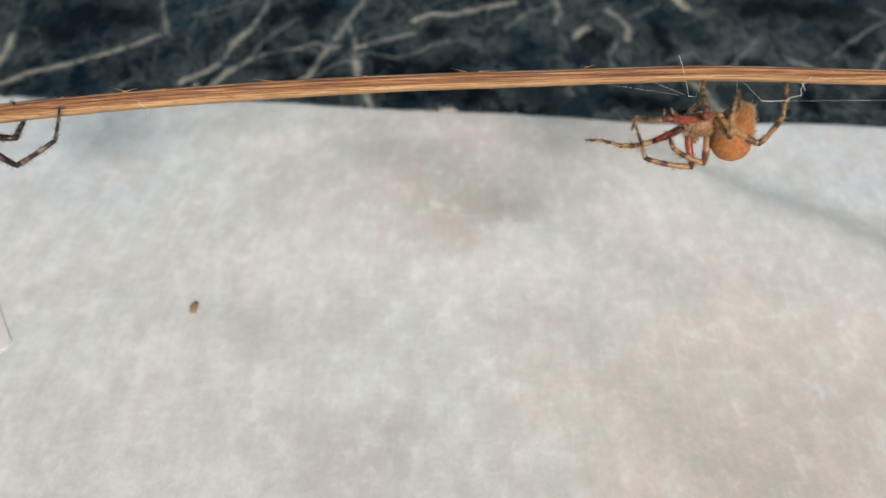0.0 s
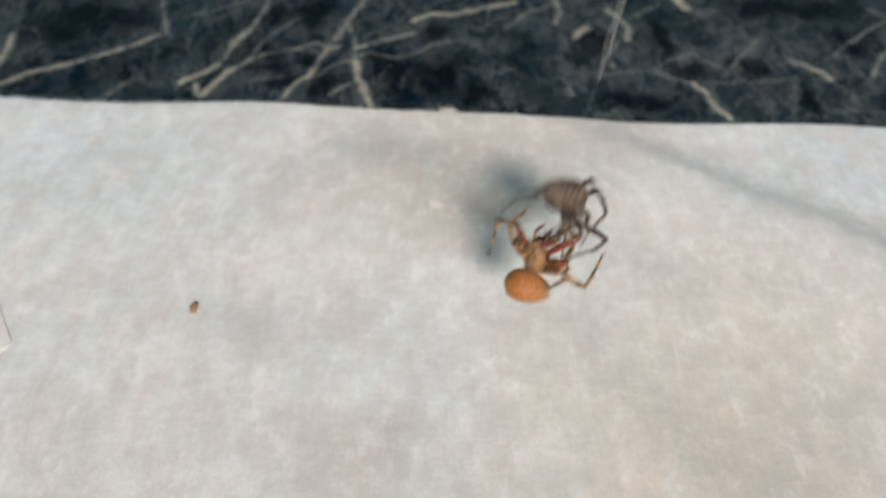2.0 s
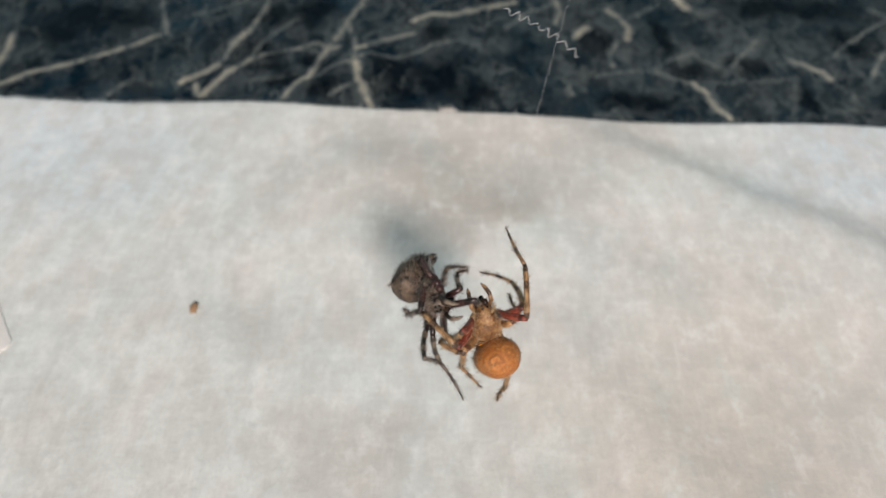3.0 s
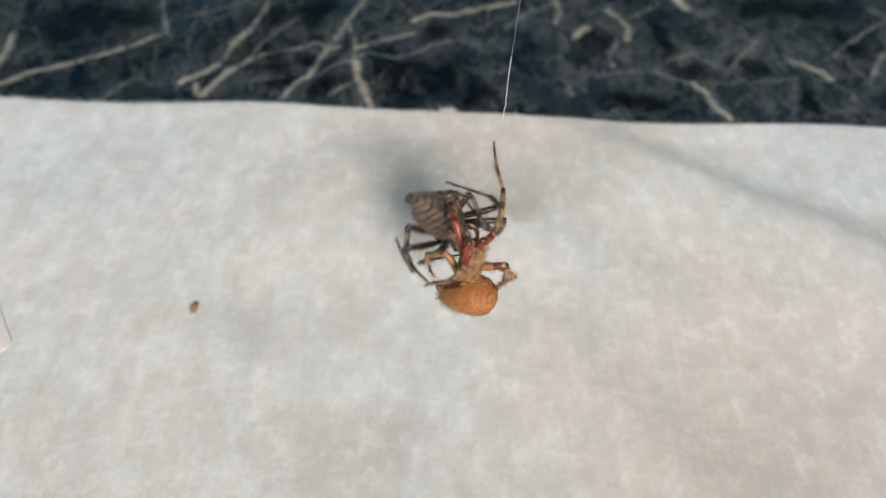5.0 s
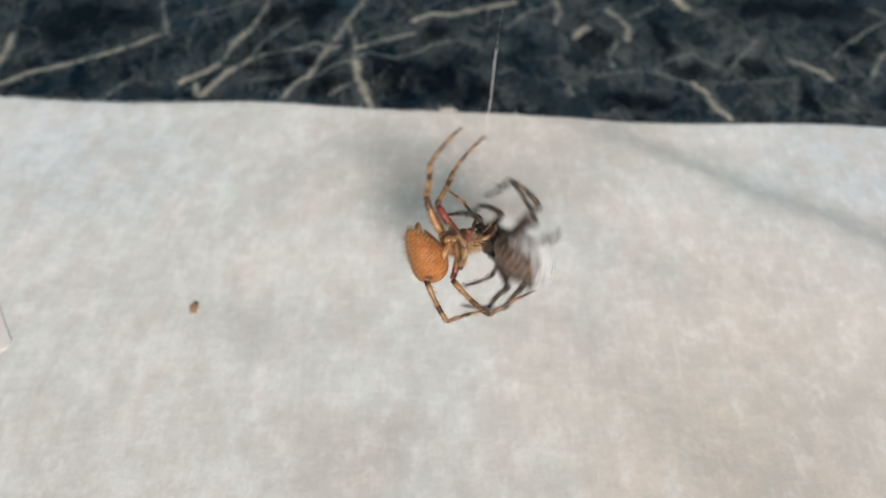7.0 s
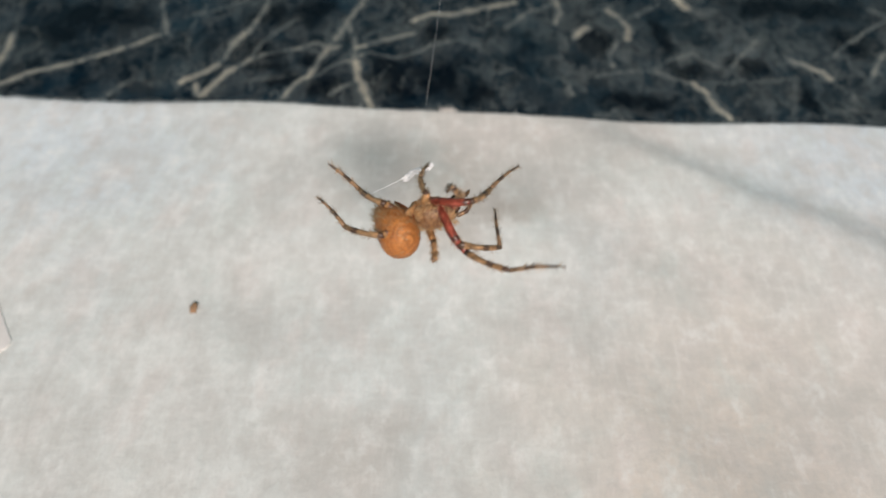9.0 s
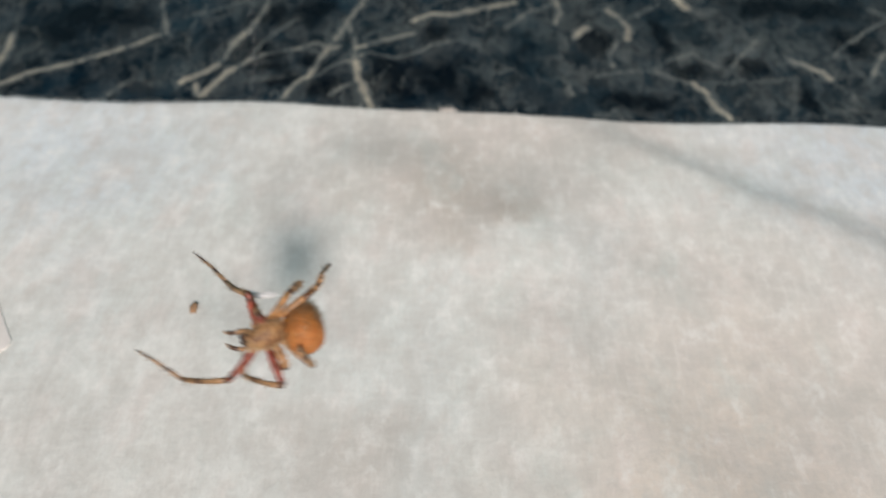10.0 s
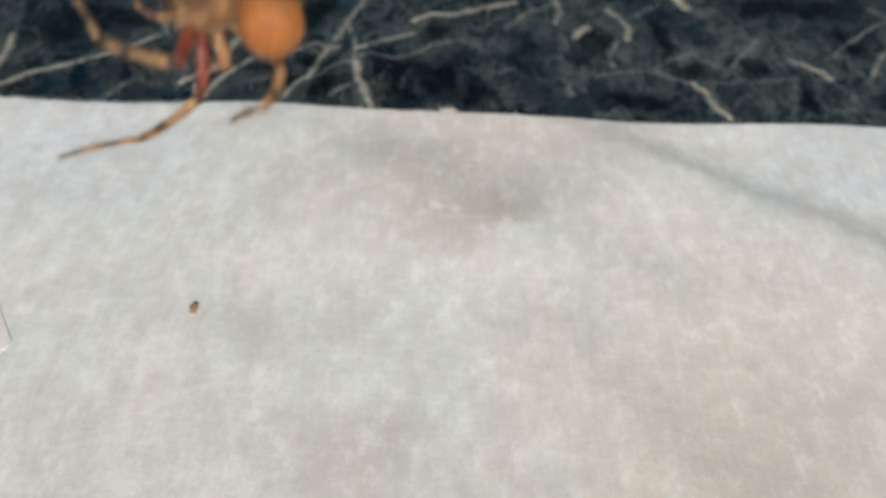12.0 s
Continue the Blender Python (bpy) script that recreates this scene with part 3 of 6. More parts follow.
bmesh.ops.create_cube(bm, size=1.0, matrix=Matrix.Translation((0.0230, 0.0045, 0.00042)) @ Matrix.Diagonal((0.008, 0.0055, 0.0002, 1)))
part("print", bm, CARD_INK, card, "grey printed bar", smooth=False)


# ---- the straw that is held over the cloth ----
def straw_line(x):
    """Height of the straw's centre line over its own middle."""
    return -0.517 * (x - 0.036) ** 2 - 0.0013 * math.sin(x * 22) * 0.3 + 0.0004 * math.exp(-((x - 0.033) / 0.014) ** 2)


straw_stem = tagged(new("straw"), "dry brown split straw, gently bowed, with web threads under it", "straw")
for name, mat, low, high, front, back, lab in (("upper_skin", STRAW_TOP, -0.00034, 0.00098, -0.00095, 0.0009, "darker brown upper side"),
                                               ("pith", STRAW_FACE, -0.00104, -0.00030, -0.00110, 0.0008, "pale tan lower side")):
    bm = bmesh.new()
    rings = []
    for i in range(261):
        x = -0.17 + 0.34 * i / 260
        z = straw_line(x)
        n1 = 0.00016 * noise.noise((x * 60, 0, high * 999)) + 0.00006 * noise.noise((x * 500, 2, low * 999))
        n2 = 0.00016 * noise.noise((x * 50, 5, low * 999)) + 0.00006 * noise.noise((x * 450, 7, 1))
        thin = 0.96 - 2.6 * x
        loop = [(front, low + n2), (front - 0.00018 + n1, (low + high) / 2), (front + 0.00012, high + n1),
                ((front + back) / 2, high + 0.0002 + n1), (back, high), (back + 0.0001, low + n2)]
        rings.append([bm.verts.new((x, y, z + dz * thin)) for y, dz in loop])
    for r0, r1 in zip(rings, rings[1:]):
        for k in range(6):
            bm.faces.new((r0[k], r0[(k + 1) % 6], r1[(k + 1) % 6], r1[k]))
    bm.faces.new(rings[0])
    bm.faces.new(rings[-1])
    part(name, bm, mat, straw_stem, lab)
for k, (height, deep, mat) in enumerate(((0.00006, -0.00108, "BARK"), (0.00062, -0.00112, "BARK"), (-0.00055, -0.00124, "STRAW_TOP"), (0.00098, -0.0008, "BARK"), (0.00034, -0.00112, "STRAW_FACE"), (0.00080, -0.00104, "STRAW_FACE"), (-0.00082, -0.00120, "STRAW_TOP"))):
    bm = bmesh.new()
    pts = []
    for i in range(200):
        x = -0.165 + 0.33 * i / 199
        thin = 0.96 - 2.6 * x
        pts.append((x, deep + 0.00003 * math.sin(i * 0.7 + k), straw_line(x) + thin * (height + 0.00009 * noise.noise((x * 130, k * 3.0, 1)))))
    limb(bm, pts, [max(0.00001, 0.00004 + 0.00007 * noise.noise((i * 0.21, k, 4))) for i in range(200)], 5)
    part("fibre", bm, {"BARK": BARK, "STRAW_TOP": STRAW_TOP, "STRAW_FACE": STRAW_FACE}[mat], straw_stem, "pale fibre along the straw" if mat == "STRAW_FACE" else "dark fibre along the straw")
bm = bmesh.new()
rng = random.Random(8)
for k in range(46):
    x = rng.uniform(-0.10, 0.10)
    z = straw_line(x) + rng.choice((0.0009, 0.0004, -0.0009, 0.0010))
    spike(bm, (x, -0.0012, z), (rng.choice((-1, 1)), rng.uniform(-0.35, 0), rng.uniform(-0.3, 0.3)), rng.uniform(0.0008, 0.003), 0.00009)
part("splinters", bm, STRAW_FACE, straw_stem, "fine loose fibres")["kind"] = "stuff"


def thread(points, radius, name="web_thread", parent=None, material=None, wander=0.0, seed=1):
    bm = bmesh.new()
    rng = random.Random(seed)
    pts = []
    for a, b in zip(points, points[1:]):
        for k in range(6):
            p = Vector(a).lerp(Vector(b), k / 6)
            pts.append(p + Vector([rng.uniform(-1, 1) * wander for _ in range(3)]) * MM)
    pts.append(Vector(points[-1]))
    limb(bm, pts, [radius] * len(pts), 5)
    return part(name, bm, material or SILK, parent)


def under(x, drop):
    """A place under the straw, or on its front where drop is negative."""
    return (x, -0.0004 if drop > 0 else -0.0016, straw_line(x) - 0.0009 - drop)


for k, (pts, r, w) in enumerate((
        ([under(0.0284, -0.0030), under(0.0288, -0.0019), under(0.0298, 0.0008), under(0.0301, 0.0023), under(0.0311, 0.0024), under(0.0317, 0.0003)], 0.000026, 0.05),
        ([under(0.0400, 0.0029), under(0.0435, 0.0028)], 0.000042, 0.05),
        ([under(0.0435, 0.0028), under(0.0439, 0.0023), under(0.0454, 0.0019), under(0.0456, 0.0005), under(0.0460, 0.0001)], 0.000036, 0.16),
        ([under(0.0463, -0.0004), under(0.0458, 0.0006), under(0.0459, 0.0014)], 0.000034, 0.18),
        ([under(0.0373, 0.0001), under(0.0400, 0.0028)], 0.000016, 0.02),
        ([under(0.0367, 0.0001), under(0.0367, 0.0020)], 0.000014, 0.02),
        ([under(0.0435, 0.0028), under(0.0608, 0.0022), under(0.0800, 0.0008)], 0.000009, 0),
        ([under(0.0249, 0.0001), under(0.0295, 0.0021)], 0.000010, 0),
        ([under(0.0180, 0.0001), under(0.0290, 0.0022)], 0.000007, 0),
        ([under(0.0582, -0.0026), under(0.0588, -0.0033), under(0.0596, -0.0030), under(0.0594, -0.0022)], 0.000022, 0.25),
        ([under(0.0584, 0.0002), under(0.0598, 0.0010), under(0.0605, 0.0022)], 0.000022, 0.25),
        ([under(-0.0445, -0.0002), under(-0.0435, 0.0006), under(-0.0437, 0.0014)], 0.00004, 0.2))):
    thread(pts, r, "web_thread", straw_stem, None, w, k)


# ---- the two spiders ----
# each lies along x with its head forward and its back up; the origin is its narrow waist
ROOTS = {"1": (3.5, 1.7), "2": (2.6, 2.1), "3": (1.5, 2.1), "4": (0.6, 1.7)}


def body_parts(kind, size, skin, head_skin, hair, long_back, wide, high, hump, tilt):
    spider = new("spider")
    rng = random.Random(int(size * 100))
    # head and chest: broad behind, narrowed and raised at the eyes
    bm = bmesh.new()
    stations = []
    for x, w, h, z in ((-0.35, 0.35, 0.30, 0.0), (0.1, 1.15, 0.95, 0.05), (0.9, 1.85, 1.45, 0.1), (1.9, 2.15, 1.7, 0.15), (2.9, 1.95, 1.65, 0.2),
                       (3.8, 1.45, 1.45, 0.25), (4.6, 1.15, 1.15, 0.3), (5.2, 0.95, 0.95, 0.25), (5.5, 0.55, 0.55, 0.15)):
        stations.append((Vector((x, 0, z)) * MM * size, (0, w * MM * size, 0), (0, 0, h * MM * size)))
    sweep(bm, stations, 18)
    carapace = part("carapace", bm, head_skin, spider, "hairy " + kind + " carapace")
    bm = bmesh.new()
    for k in range(700):
        a, x = rng.uniform(-0.3, math.pi + 0.3), rng.uniform(0.1, 5.2)
        w = 2.1 - 0.28 * abs(x - 2.0)
        p = Vector((x, w * math.cos(a), 0.2 + 1.3 * math.sin(a))) * MM * size
        spike(bm, p, (0.9, math.cos(a) + rng.uniform(-0.4, 0.4), math.sin(a) + rng.uniform(-0.2, 0.4)), rng.uniform(0.35, 1.05) * MM * size, 0.000032)
    part("hair", bm, hair, carapace, "fine short hair")["kind"] = "stuff"
    for x, y, z, r in ((5.35, 0.35, 0.75, 0.20), (5.35, -0.35, 0.75, 0.20), (5.45, 0.32, 0.25, 0.19), (5.45, -0.32, 0.25, 0.19), (4.95, 0.95, 0.45, 0.15), (4.95, -0.95, 0.45, 0.15)):
        bm = bmesh.new()
        bmesh.ops.create_uvsphere(bm, u_segments=10, v_segments=7, radius=r * MM * size, matrix=Matrix.Translation(Vector((x, y, z)) * MM * size))
        part("eye", bm, EYE_BLACK, carapace, "black shiny eye")
    for s in (1, -1):
        bm = bmesh.new()
        limb(bm, [Vector(p) * MM * size for p in ((4.9, s * 0.5, -0.1), (5.5, s * 0.55, -0.7), (5.5, s * 0.5, -1.5), (5.2, s * 0.3, -1.9))], [0.40 * MM * size, 0.55 * MM * size, 0.45 * MM * size, 0.12 * MM * size], 10)
        part("jaw", bm, JAW_BROWN, spider, "dark shiny jaw")
        bm = bmesh.new()
        limb(bm, [Vector(p) * MM * size for p in ((4.5, s * 1.0, -0.6), (5.6, s * 1.5, -0.2), (6.6, s * 1.45, -0.5), (7.3, s * 1.2, -1.2), (7.6, s * 1.0, -1.8))], [0.28 * MM * size, 0.32 * MM * size, 0.30 * MM * size, 0.28 * MM * size, 0.08 * MM * size], 8)
        for k in range(26):
            spike(bm, Vector((rng.uniform(5.4, 7.4), s * 1.35, -0.5)) * MM * size, (rng.uniform(-0.3, 1), rng.uniform(-1, 1), rng.uniform(-1, 1)), 0.0007 * size, 0.00003)
        part("feeler", bm, TIBIA_TAN if kind == "tan" else TIBIA_DARK, spider)
    # chest plate under the head
    bm = bmesh.new()
    eggs(bm, 3.2 * MM * size, 2.2 * MM * size, 0.8 * MM * size, 0.7, 10, 12, (1.9 * MM * size, 0, -0.95 * MM * size))
    part("chest_plate", bm, head_skin, spider)
    # abdomen: high shouldered in front, drawn out to the spinnerets
    bm = bmesh.new()
    stations = []
    for i in range(23):
        f = (i + 0.25) / 22.5
        x = 0.55 - long_back * f
        r = math.sin(math.pi * min(1, f) ** 0.76) ** 0.62 if 0 < f < 1 else 0.02
        w = wide * r * (1.0 - 0.10 * f)
        h = high * r * (1.04 - 0.12 * f)
        stations.append((Vector((x, 0, 1.0 - 1.3 * f)) * MM * size, (0, w * MM * size, 0), (0, 0, h * MM * size)))
    sweep(bm, stations, 30)
    for v in bm.verts:
        n = v.co.normalized()
        f = (0.55 - v.co.x / MM / size) / long_back
        up = max(0.0, v.co.z / MM / size - (1.0 - 1.3 * f)) / high
        v.co += Vector((0.3, 0, 1.0)) * (hump * up * up * math.exp(-((f - 0.30) / 0.22) ** 2) * MM * size)
        v.co += n * (0.00010 * noise.noise(v.co * 900) + 0.00006 * noise.noise(v.co * 2600))
    abdomen = part("abdomen", bm, skin, spider, "round downy abdomen with wavy cross lines")
    bm = bmesh.new()
    for k in range(1500):
        f, a = rng.uniform(0.04, 0.97), rng.uniform(0, 2 * math.pi)
        r = math.sin(math.pi * f ** 0.76) ** 0.62
        out = Vector((0.3 - f, math.cos(a), math.sin(a)))
        p = Vector((0.55 - long_back * f, wide * 0.98 * r * (1 - 0.10 * f) * math.cos(a), 1.0 - 1.3 * f + high * 0.98 * r * (1.04 - 0.12 * f) * math.sin(a))) * MM * size
        spike(bm, p, out + Vector((-0.9, rng.uniform(-0.3, 0.3), rng.uniform(-0.3, 0.3))), rng.uniform(0.35, 1.0) * MM * size, 0.000028)
    part("hair", bm, hair, abdomen, "fine down")["kind"] = "stuff"
    for s in (1, -1):
        bm = bmesh.new()
        limb(bm, [Vector(p) * MM * size for p in ((-6.3, s * 0.45, -1.0), (-7.1, s * 0.40, -1.7), (-7.45, s * 0.2, -2.15))], [0.45 * MM * size, 0.36 * MM * size, 0.10 * MM * size], 8)
        part("spinneret", bm, head_skin, abdomen)
    # belly: dark field with a pair of bright spots
    for s in (1, -1):
        for x, z, r, mat, lab in ((-3.0, 0.66 - high, 0.85, YELLOW_SPOT if kind == "tan" else HAIR_DARK, "bright belly spot"), (-3.9, 0.66 - high, 1.9, BROWN_MARK if kind == "tan" else JAW_BROWN, "dark belly mark")):
            bm = bmesh.new()
            eggs(bm, 2.0 * r * MM * size, 1.3 * r * MM * size, 0.5 * MM * size, 0.7, 10, 12, Vector((x, s * (1.35 if r < 1 else 0.95), z)) * MM * size)
            part("belly_spot", bm, mat, abdomen, lab)
    bm = bmesh.new()
    limb(bm, [Vector(p) * MM * size for p in ((0.5, 0, 0.05), (-0.4, 0, 0.1), (-1.6, 0, 0.3))], [0.55 * MM * size, 0.42 * MM * size, 0.6 * MM * size], 9)
    part("waist", bm, head_skin, spider)
    # the abdomen overhangs the chest in front and its tip points down
    middle = Vector((-3.85, 0, 0.35)) * MM * size
    abdomen.matrix_basis = Matrix.Translation(middle + Vector((0.022, 0, 0.008)) * tilt * MM * size) @ Matrix.Rotation(radians(-tilt), 4, "Y") @ Matrix.Translation(-middle)
    return spider


def leg_lengths(size):
    return {"1": [v * size for v in (6.6, 7.2, 7.3)], "2": [v * size for v in (6.2, 6.6, 6.8)],
            "3": [v * size for v in (4.0, 3.8, 4.1)], "4": [v * size for v in (6.0, 6.2, 6.4)]}


def segment(name, length, radii, material, hair, leg, seed, bend=0.0, hairy=1.0):
    """A leg segment along x from its joint, with stiff hairs."""
    bm = bmesh.new()
    n = len(radii)
    pts = [Vector((length * k / (n - 1), 0, bend * math.sin(math.pi * k / (n - 1)))) * MM for k in range(n)]
    limb(bm, pts, [r * MM for r in radii], 9)
    rng = random.Random(seed)
    for k in range(int(85 * hairy)):
        f, a = rng.uniform(0.05, 0.97), rng.uniform(0, 2 * math.pi)
        i = min(n - 2, int(f * (n - 1)))
        r = radii[i] * 0.9
        p = Vector((length * f, r * math.cos(a), bend * math.sin(math.pi * f) + r * math.sin(a))) * MM
        spike(bm, p, (1.1, math.cos(a), math.sin(a)), rng.uniform(0.35, 0.95) * MM, 0.00003, k % 2)
    return part(name, bm, [material, hair], leg)


def add_legs(spider, size, skins, hair, thick):
    legs = {}
    for number, (x, y) in ROOTS.items():
        for side, s in (("L", 1), ("R", -1)):
            root = Vector((x, s * y, -0.55)) * size
            bm = bmesh.new()
            limb(bm, [Vector((x * 0.85 + 0.2, s * 0.9, -0.75)) * size * MM, Vector((x, s * y * 0.8, -0.72)) * size * MM, root * MM], [0.62 * thick * MM, 0.75 * thick * MM, 0.46 * thick * MM], 9)
            leg = part("leg", bm, skins[3], spider)
            lengths = leg_lengths(size)[number]
            k = thick * (0.92 if number == "3" else 1.0)
            seed = int(number) * 7 + s
            femur = segment("femur", lengths[0], [0.36 * k, 0.52 * k, 0.56 * k, 0.50 * k, 0.40 * k], skins[0 if number in "12" else 3], hair, leg, seed, 0.25)
            tibia = segment("tibia", lengths[1], [0.40 * k, 0.43 * k, 0.34 * k, 0.37 * k, 0.36 * k, 0.30 * k], skins[1], hair, leg, seed + 50, 0.30, 1.3)
            tarsus = segment("tarsus", lengths[2], [0.29 * k, 0.25 * k, 0.22 * k, 0.19 * k, 0.15 * k, 0.07 * k], skins[2], hair, leg, seed + 90, -0.25, 1.3)
            legs[side + number] = (root, lengths, (femur, tibia, tarsus))
    return legs


ORANGE_SIZE, DARK_SIZE = 1.0, 1.06
orange_spider = tagged(body_parts("tan", ORANGE_SIZE, ORANGE_BACK, ORANGE_HEAD, HAIR_PALE, 8.4, 3.35, 2.6, 0.5, 52),
                       "orange hairy spider with red thighs and banded legs, hanging on silk", "spider")
orange_legs = add_legs(orange_spider, ORANGE_SIZE, (FEMUR_RED, TIBIA_TAN, TARSUS_TAN, FEMUR_TAN), HAIR_PALE, 1.0)
dark_spider = tagged(body_parts("dark", DARK_SIZE, GREY_BACK, GREY_HEAD, HAIR_DARK, 7.9, 2.8, 2.3, 0.7, 26),
                     "dark grey-brown hairy spider with black banded legs", "spider")
dark_legs = add_legs(dark_spider, DARK_SIZE, (FEMUR_DARK, TIBIA_DARK, TARSUS_DARK, FEMUR_DARK), HAIR_DARK, 0.95)

# ---- loose silk ----
dragline = tagged(thread([(0, 0, 0), (0.0004, 0, 0.030), (0, 0, 0.085)], 0.000007, "dragline"), "thin white silk line from which the spiders hang", "silk thread")
doubled_strand = thread([(0, 0, 0), (0.0002, 0, 0.005), (0.0001, 0, 0.011)], 0.000045, "doubled_strand", dragline, None, 0.09, 12)
bm = bmesh.new()
rng = random.Random(3)
for k in range(22):
    pts = [Vector((0.0042 * (i / 7 - 0.5) + rng.uniform(-1, 1) * 0.0003, 0.0003 * math.sin(i * 1.3) + rng.uniform(-1, 1) * 0.0003, 0.0003 * math.cos(i * 1.7) + rng.uniform(-1, 1) * 0.0003)) for i in range(8)]
    limb(bm, pts, [0.00006] * 8, 5)
for k in range(7):
    eggs(bm, rng.uniform(0.0007, 0.0013), 0.0006, 0.0006, 0.6, 6, 7, (rng.uniform(-0.0018, 0.0016), rng.uniform(-1, 1) * 0.0003, rng.uniform(-1, 1) * 0.0003))
silk_knot = tagged(part("silk_knot", bm, SILK), "small tangled white knot of silk", "silk knot")
thread([(0.0018, 0, 0), (0.0045, 0, -0.0002), (0.0082, 0, 0)], 0.000045, "trailing_thread", silk_knot, None, 0.05, 5)

# a crinkled end of web that drifts past
bm = bmesh.new()
limb(bm, [(0.0001 * i, 0.00035 * math.sin(i * 0.55), 0.00040 * math.sin(i * 0.42) + 0.0005 * math.sin(i * 0.025)) for i in range(120)], [0.00003] * 120, 5)
web_end = tagged(part("loose_web", bm, SILK), "crinkled loose end of web thread drifting in the air", "silk thread")

# bands of sheer silk, spun out of the orange spider's body round its prey
silk_bands = []
for k in range(7):
    bm = bmesh.new()
    rng = random.Random(30 + k)
    grid = []
    for i in range(11):
        a = radians(-45 + 9 * i)
        row = []
        for n in range(6):
            y = (-0.0017 + n * 0.00068) * (1 + 0.15 * math.sin(3 * a + k)) * (1 - 0.6 * (i / 5 - 1) ** 2) + rng.uniform(-1, 1) * 0.00010
            row.append(bm.verts.new((0.0043 * math.sin(a), y, 0.0043 * (math.cos(a) - 1) + rng.uniform(-1, 1) * 0.00008)))
        grid.append(row)
    for r0, r1 in zip(grid, grid[1:]):
        for n in range(5):
            bm.faces.new((r0[n], r0[n + 1], r1[n + 1], r1[n]))
    silk_bands.append(tagged(part("silk_band", bm, SHEER), "sheer white band of silk threads round the dark spider", "silk", "silk bands"))
bm = bmesh.new()
grid = []
for i in range(9):
    f = i / 8
    w = 0.0011 - 0.0009 * f
    grid.append([bm.verts.new((0.0078 * f, w * (n / 3 - 1), 0.00025 * math.sin(n * 2.2 + f * 3))) for n in range(7)])
for r0, r1 in zip(grid, grid[1:]):
    for n in range(6):
        bm.faces.new((r0[n], r0[n + 1], r1[n + 1], r1[n]))
silk_fan = tagged(part("silk_fan", bm, FAN), "narrow fan of fresh white silk strands", "silk")


# ---- what moves ----
def between(keys, t):
    """The numbers of keys (t, ...) at t, smoothly between two of them."""
    for a, b in zip(keys, keys[1:]):
        if t <= b[0]:
            f = max(0.0, (t - a[0]) / (b[0] - a[0]))
            return a[1:], b[1:], f * f * (3 - 2 * f)
    return keys[-1][1:], keys[-1][1:], 0.0


def way(az, el):
    a, e = radians(az), radians(el)
    return Vector((math.cos(e) * math.cos(a), math.cos(e) * math.sin(a), math.sin(e)))


def move_leg(leg, keys):
    """Keys: seconds, then turn and lift in degrees of thigh, shin and foot in the spider's space. The joints stay joined."""
    root, lengths, pieces = leg
    rows = ([], [], [])
    times = sorted({round(k / 15, 4) for k in range(181)} | {k[0] for k in keys})
    for t in times:
        a, b, f = between(keys, t)
        p = root * MM
        for i in range(3):
            u, v = way(*a[2 * i:2 * i + 2]), way(*b[2 * i:2 * i + 2])
            d = u.slerp(v, f, u) if u.dot(v) > -0.999 else u
            d.normalize()
            turn = d.to_track_quat("X", "Z").to_matrix().to_4x4()
            rows[i].append((t, Matrix.Translation(p) @ turn))
            p = p + d * lengths[i] * MM
    for piece, piece_rows in zip(pieces, rows):
        walk(piece, piece_rows)


